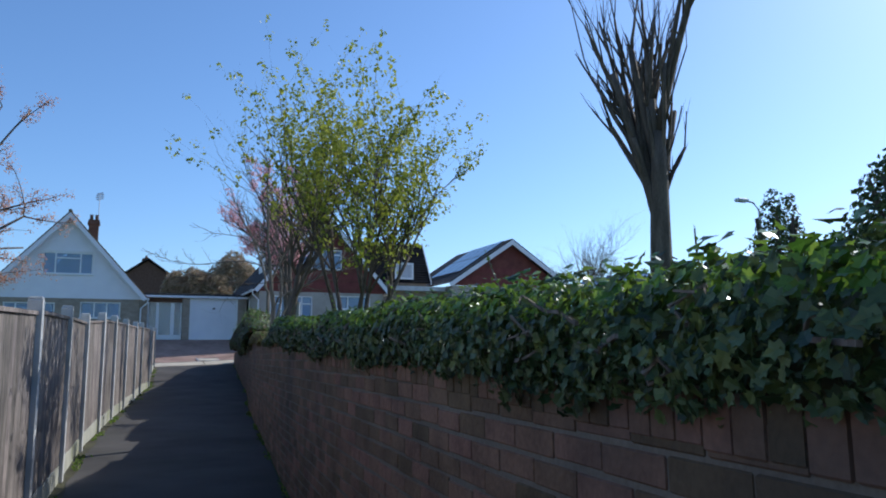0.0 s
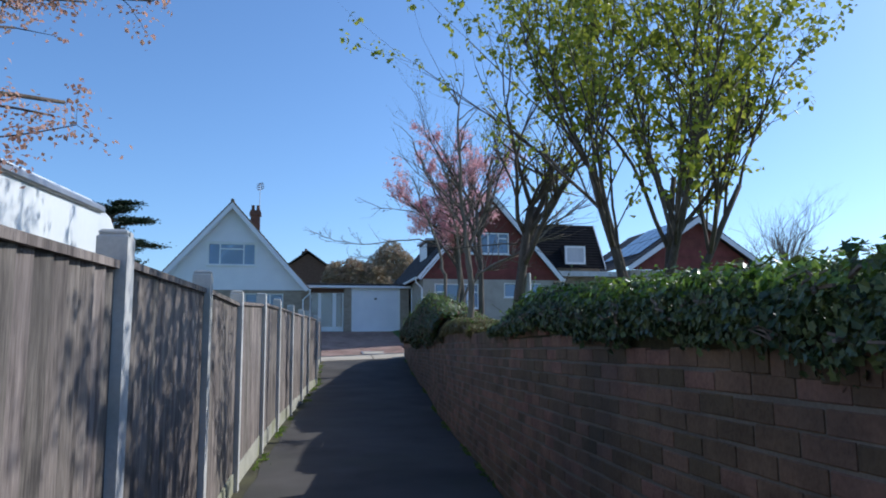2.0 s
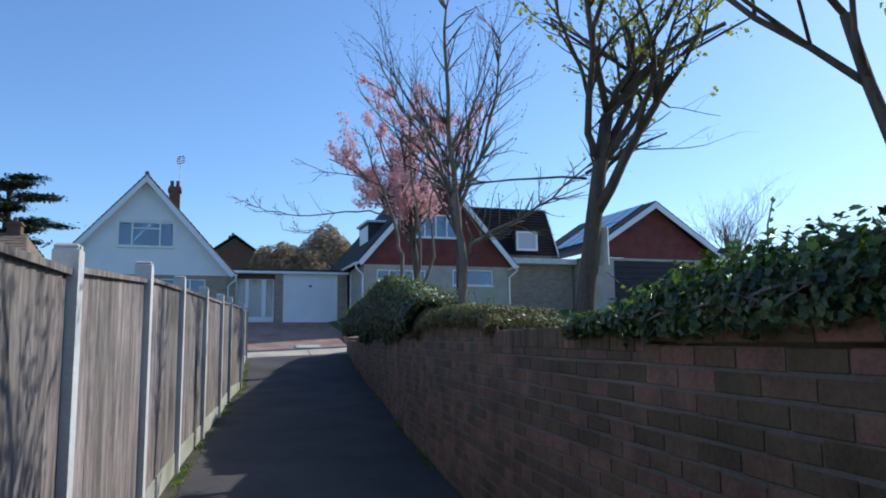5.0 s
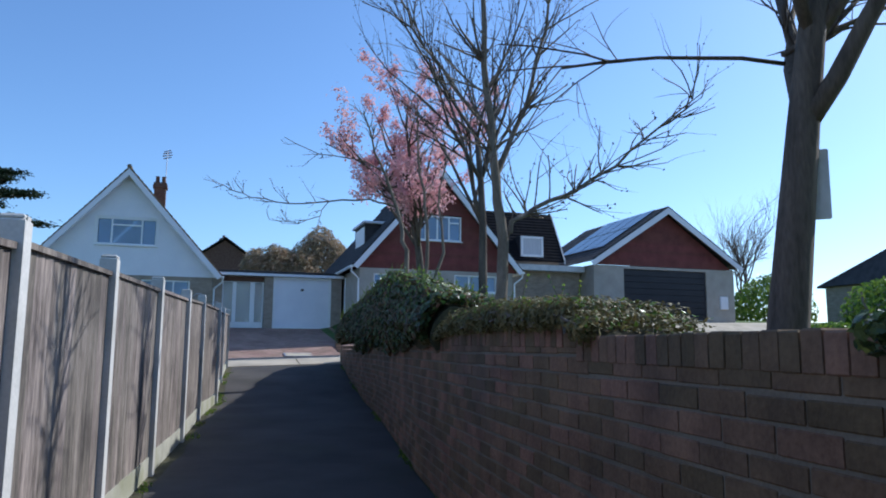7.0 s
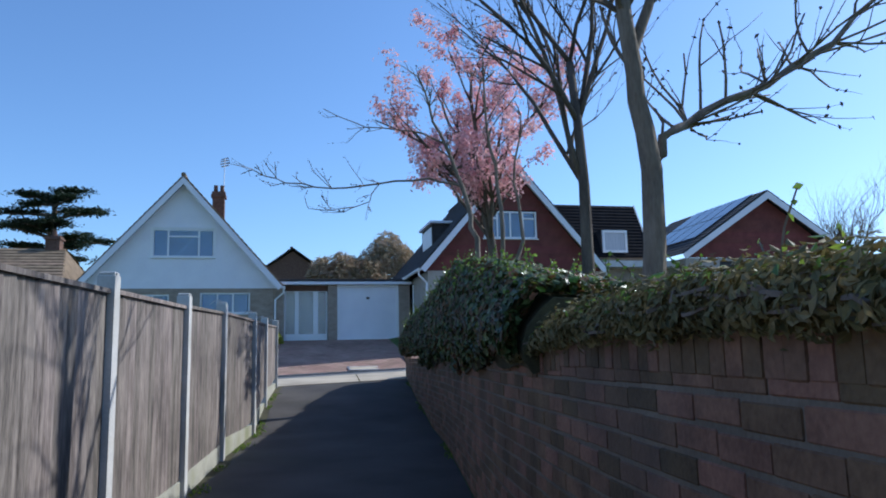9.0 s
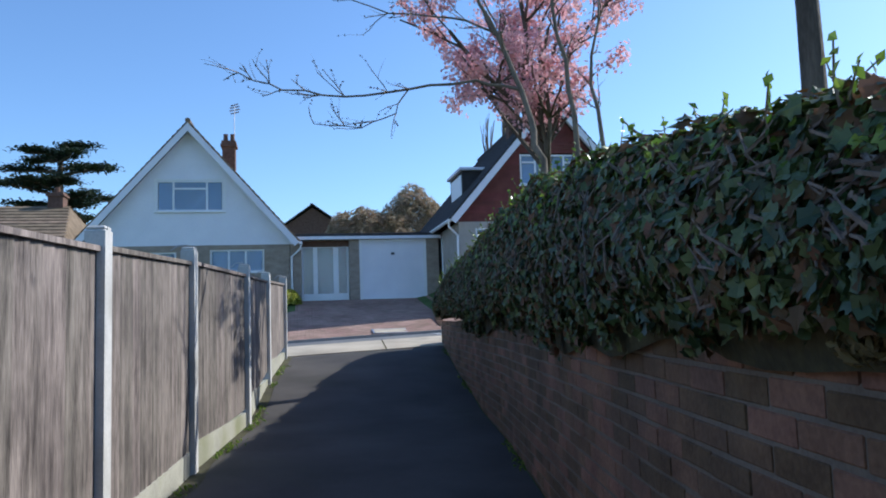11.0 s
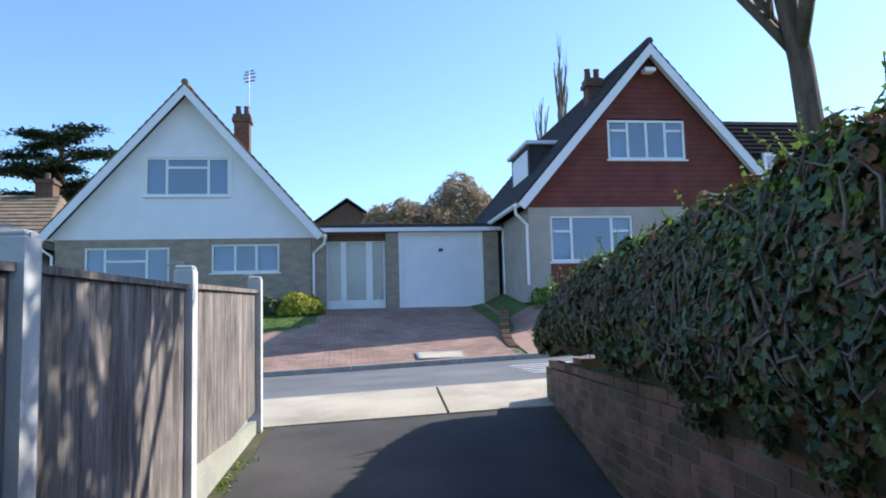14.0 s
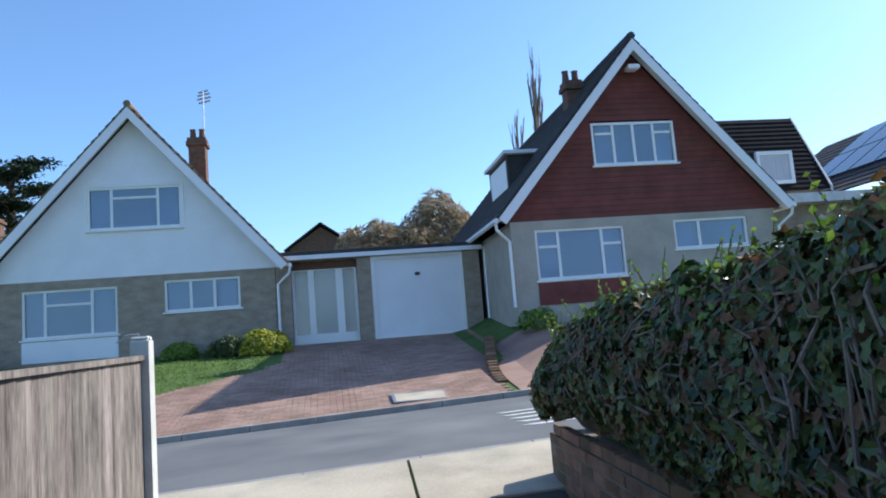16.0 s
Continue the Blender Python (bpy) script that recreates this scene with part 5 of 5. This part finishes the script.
# ---- caravan, car, lamp post ----
def caravan():
    t = thing("caravan", (-5.75, -32.15, gz(-5.75, -32.15)), "white touring caravan with rounded ends parked behind the fence", "caravan")
    top = 0.0 - t.location.z
    t.rotation_euler = (radians(4.8), 0, 0)
    prof = [(-3.9, 0.45), (3.9, 0.45), (4.05, 0.9), (4.0, top - 0.5), (3.85, top - 0.2), (3.55, top - 0.05), (3.1, top), (-3.1, top), (-3.7, top - 0.1), (-3.95, top - 0.5), (-4.05, 0.9)]
    m = Mesh()
    k = len(prof)
    rows = ((-1.1, 0.05), (-1.05, 0.0), (1.05, 0.0), (1.1, 0.05))
    for x, ins in rows:
        m.v += [(x, y * (1 - ins * 0.2), z - (ins if z > 1.5 else 0)) for y, z in prof]
    for j in range(3):
        m.f += [(j * k + i, j * k + (i + 1) % k, (j + 1) * k + (i + 1) % k, (j + 1) * k + i) for i in range(k)]
    m.f += [tuple(range(k - 1, -1, -1)), tuple(3 * k + i for i in range(k))]
    part("body", m, M["caravan"], t)
    for y in (-2.2, 1.6):
        w = part("window", Mesh().box(1.095, 1.125, y - 0.55, y + 0.55, 1.1, top - 0.55, None, 0.012), M["rubber"], t)
        part("pane", Mesh().box(1.12, 1.135, y - 0.5, y + 0.5, 1.15, top - 0.6), M["glass"], w)
    part("roof_trim", Mesh().box(1.08, 1.13, -3.1, 3.2, top - 0.09, top - 0.04, None, 0.01), M["metal"], t)
    part("roof_vent", Mesh().box(-0.3, 0.3, -0.6, 0.1, top - 0.01, top + 0.12, None, 0.03), M["caravan"], t)
    part("marker_lamp", Mesh().box(1.1, 1.14, -0.6, -0.48, top - 0.32, top - 0.12, None, 0.01), M["red"], t, "red marker lamp")
    for x in (-0.95, 0.95):
        w = part("wheel", Mesh().tube([(x - 0.09, 0, 0.32), (x + 0.09, 0, 0.32)], [0.32, 0.32], 18), M["rubber"], t)
        part("hub", Mesh().tube([(x - 0.1, 0, 0.32), (x + 0.1, 0, 0.32)], [0.18, 0.18], 14), M["metal"], w)
    part("skirt", Mesh().box(-0.9, 0.9, -3.5, 3.5, 0.3, 0.5), M["dark"], t)


caravan()


def car():
    x, y = 5.8, -26.5
    t = thing("car", (x, y, gz(x, y)), "pale silver-blue hatchback parked on the garden drive", "car")
    t.rotation_euler = (0, 0, radians(186))
    lower = [(-2.0, 0.3), (2.0, 0.3), (2.08, 0.6), (1.95, 0.88), (0.95, 0.95), (-1.6, 0.98), (-2.05, 0.9), (-2.1, 0.55)]
    upper = [(0.95, 0.95), (0.15, 1.42), (-0.3, 1.48), (-1.2, 1.46), (-1.95, 0.98)]

    def shell(prof, w0, w1, m):
        k = len(prof)
        mid = max(z for _, z in prof)
        lo = min(z for _, z in prof)
        for s in (-1, 1):
            m.v += [(px, s * (w0 + (w1 - w0) * (z - lo) / (mid - lo)), z) for px, z in prof]
        n = len(m.v) - 2 * k
        m.f += [tuple(n + i for i in range(k)), tuple(n + 2 * k - 1 - i for i in range(k))]
        m.f += [(n + i, n + k + i, n + k + (i + 1) % k, n + (i + 1) % k) for i in range(k)]
        return m
    part("body", shell(lower, 0.86, 0.82, Mesh()), M["car"], t)
    part("cabin", shell(upper, 0.8, 0.62, Mesh()), M["car"], t)
    part("windscreen", Mesh().add([(0.93, -0.72, 0.98), (0.93, 0.72, 0.98), (0.2, 0.6, 1.41), (0.2, -0.6, 1.41), (0.97, -0.72, 1.0), (0.97, 0.72, 1.0), (0.24, 0.6, 1.43), (0.24, -0.6, 1.43)], [(4, 5, 6, 7), (0, 1, 5, 4), (3, 2, 1, 0), (2, 3, 7, 6)]), M["solar"], t)
    for s in (-1, 1):
        part("side_window", Mesh().prism([(0.7, 1.0), (0.1, 1.36), (-1.1, 1.38), (-1.6, 1.02)], s * 0.80 - 0.02, s * 0.80 + 0.02), M["solar"], t)
        part("headlight", Mesh().box(1.9, 2.05, s * 0.62 - 0.14, s * 0.62 + 0.14, 0.62, 0.76, None, 0.03), M["glass"], t)
        for wx in (-1.3, 1.3):
            w = part("wheel", Mesh().tube([(wx, s * 0.85 - 0.09, 0.31), (wx, s * 0.85 + 0.09, 0.31)], [0.31, 0.31], 18), M["rubber"], t)
            part("rim", Mesh().tube([(wx, s * 0.85 - 0.1, 0.31), (wx, s * 0.85 + 0.1, 0.31)], [0.2, 0.2], 14), M["metal"], w)


car()
lamp_post = thing("street_lamp", (19.5, -17.8, gz(19.5, -17.8)), "tall grey steel street lamp among the gardens", "street lamp")
part("pole", Mesh().tube([(0, 0, -0.2), (0, 0, 1.2), (0, 0, 5.4), (-0.3, 0, 5.7), (-0.7, 0, 5.75)], [0.09, 0.07, 0.05, 0.04, 0.035], 8), M["metal"], lamp_post)
part("lantern", Mesh().box(-1.15, -0.65, -0.12, 0.12, 5.68, 5.82, None, 0.03), M["fascia"], lamp_post)

# board on the stout trunk
board = thing("notice_board", (-0.99, -28.24, -0.25), "small pale blank board fixed to the tree trunk", "sign")
board.rotation_euler = (0, 0, radians(-44))
part("plate", Mesh().box(-0.03, 0.03, -0.008, 0.008, -0.11, 0.11, None, 0.004), M["fascia"], board)


# ---- drive, details on the road ----
def drive():
    t = thing("driveway", (0, 0, 0), "reddish block-paved driveway rising to the garage", "driveway", kind="structure")
    m = Mesh()
    y = -7.3
    row = 0
    while y < -0.02:
        x = -6.1 + (row % 2) * 0.1
        x_end = 1.45 + 0.75 * ease((y + 6.5) / 5)
        x_lo = -6.0 + 3.75 * ease((y + 6.2) / 4.2)
        while x < x_end:
            if x >= x_lo:
                a, b, c, d = x + 0.004, x + 0.196, y + 0.004, y + 0.101
                z = [street_z(px, py) for px, py in ((a, c), (b, c), (b, d), (a, d))]
                m.add([(a, c, z[0] + 0.004), (b, c, z[1] + 0.004), (b, d, z[2] + 0.004), (a, d, z[3] + 0.004), (a, c, z[0] - 0.02), (b, c, z[1] - 0.02)], [(0, 1, 2, 3), (4, 5, 1, 0)])
            x += 0.2
        y += 0.105
        row += 1
    part("blocks", m, M["paver"], t, kind="stuff")
    m = Mesh()
    for x0, x1, lift in ((1.7, 6.2, 0.006),):
        ys, xs = steps(-7.3, -2.95, 14), steps(x0, x1, 10)
        k = len(xs)
        m.add([(x + 0.75 * ease((y + 6.5) / 5) * (1 if i == 0 else 0.3), y, street_z(x + 0.75 * ease((y + 6.5) / 5) * (1 if i == 0 else 0.3), y) + lift) for y in ys for i, x in enumerate(xs)],
              [(j * k + i, j * k + i + 1, (j + 1) * k + i + 1, (j + 1) * k + i) for j in range(len(ys) - 1) for i in range(k - 1)])
    part("neighbour_apron", m, M["paver"], t)
    k = thing("drive_edging", (0, 0, 0), "low raised brick edging between the two drives", "edging", kind="structure")
    for i in range(20):
        y = -6.4 + i * 0.19
        x = 1.5 + 0.75 * ease((y + 6.5) / 5)
        z = street_z(x, y)
        part("edging_brick", Mesh().box(x, x + 0.18, y + 0.004, y + 0.186, z - 0.1, z + 0.05 + 0.3 * ease((y + 6.2) / 2.5) * 0.6, None, 0.01), M["brick"], k)


drive()
cover = thing("inspection_cover", (0.2, -6.65, street_z(0.2, -6.65)), "rectangular metal inspection cover set in the paving", "cover")
part("frame", frame_mesh(-0.45, 0.45, -0.3, 0.3, 0, 0.01, 0.05), M["metal"], cover)
part("plate", Mesh().box(-0.4, 0.4, 0.001, 0.009, -0.25, 0.25), M["slab"], cover)
cover.rotation_euler = (radians(-90) + 0.15, 0, 0)
cover.location.z += 0.018
hatch = thing("road_marking", (0, 0, 0), "worn white hatched marking on the road", "road marking", kind="structure")
for i in range(5):
    y = -11.2 + i * 0.3
    m = Mesh()
    m.add([(x, yy, street_z(x, yy) + 0.009) for x, yy in ((0.75, y), (2.6, y - 0.05), (2.6, y + 0.04), (0.65, y + 0.09))], [(0, 1, 2, 3)])
    part("stripe", m, M["paint_line"], hatch)
lawn = Mesh()
rng = random.Random(12)
for _ in range(9000):
    x, y = rng.uniform(-9.5, -2.5), rng.uniform(-6.9, -0.9)
    if x > -6.1 + 3.75 * ease((y + 6.2) / 4.2):
        continue
    lawn.leaf((x, y, street_z(x, y) + 0.01), (rng.gauss(0, 1), rng.gauss(0, 1), 0.2), 0.06, math.pi / 2 + rng.gauss(0, 0.4), 0.3)
for _ in range(7000):
    y = rng.uniform(-30, -14.5)
    x = wall_x(y) + rng.uniform(0.5, 14)
    lawn.leaf((x, y, ground_z(x, y) + 0.02), (rng.gauss(0, 1), rng.gauss(0, 1), 0.2), 0.1, math.pi / 2 + rng.gauss(0, 0.4), 0.3)
for _ in range(2600):
    y = rng.uniform(-36, -14)
    left = rng.random() < 0.6
    x = fence_x(y) + 0.06 + abs(rng.gauss(0, 0.05)) if left else wall_x(y) - abs(rng.gauss(0, 0.03)) - 0.01
    if noise.noise((y * 0.9, 5 * left, 2)) < 0.02:
        continue
    lawn.leaf((x, y, ground_z(x if left else x - 0.05, y) + 0.012), (rng.gauss(0, 1), rng.gauss(0, 1), 0.3), rng.uniform(0.02, 0.06), math.pi / 2 + rng.gauss(0, 0.5), 0.4)
solo("grass", lawn, M["grass"], "short tufts of grass and weeds on lawn and path edges", "grass", "stuff")


# ---- bricks of the garden wall ----
def build_bricks():
    rng = random.Random(8)
    shapes = []
    for k in range(6):
        j = lambda s=0.003: rng.uniform(-s, s)  # noqa: E731
        m = Mesh().box(-0.1075 + j(), 0.1075 + j(), -0.004 + j(0.002), 0.05, -0.0325 + j(), 0.0325 + j(), None, 0.004)
        shapes.append((m, m.data("brick", M["brick"])))
    rest, count, row_h, pitch = Mesh(), 0, 0.075, 0.225
    y = -39.5
    cols = []
    while y < -13.42:
        p, d = wall_frame(y)
        cols.append((y, p, d))
        y += pitch * d.y
    for i, (y, p, d) in enumerate(cols):
        lo, top = ground_z(p.x - 0.1, y), wall_top(y)
        cap = -29.5 < y < -24.2 or y < -33
        z = top - 0.0375
        r = 0
        turn = Matrix(((d.x, -d.y * -1, 0, 0), (d.y, -d.x, 0, 0), (0, 0, 1, 0), (0, 0, 0, 1)))
        if cap:
            for e in (-0.075, 0.0, 0.075):
                c = p + d * e
                mm = Matrix.Translation((c.x, c.y, top - 0.05)) @ turn
                rest.box(-0.034, 0.034, -0.009 + rng.uniform(-0.002, 0.002), 0.24, -0.052, 0.05 + rng.uniform(-0.005, 0.003), mm, 0.005)
            z = top - 0.115
        z_snap = round(z / row_h) * row_h
        z = z_snap if z_snap + 0.033 < top + 0.01 else z_snap - row_h
        while z > lo - 0.05:
            odd = round(z / row_h) % 2
            c = p + d * (pitch * 0.5 * odd)
            turn_j = Matrix.Translation((c.x, c.y, z + rng.uniform(-0.003, 0.003))) @ turn
            k = rng.randrange(6)
            if -20.6 < y < -14.6 and count < 300 and z > lo - 0.02:
                ob = new("brick", shapes[k][1])
                ob.parent = garden_wall
                ob.matrix_basis = turn_j
                count += 1
            else:
                rest.add([turn_j @ Vector(v) for v in shapes[k][0].v], shapes[k][0].f)
            z -= row_h
    part("brickwork", rest, M["brick_joined"], garden_wall, kind="stuff")


build_bricks()
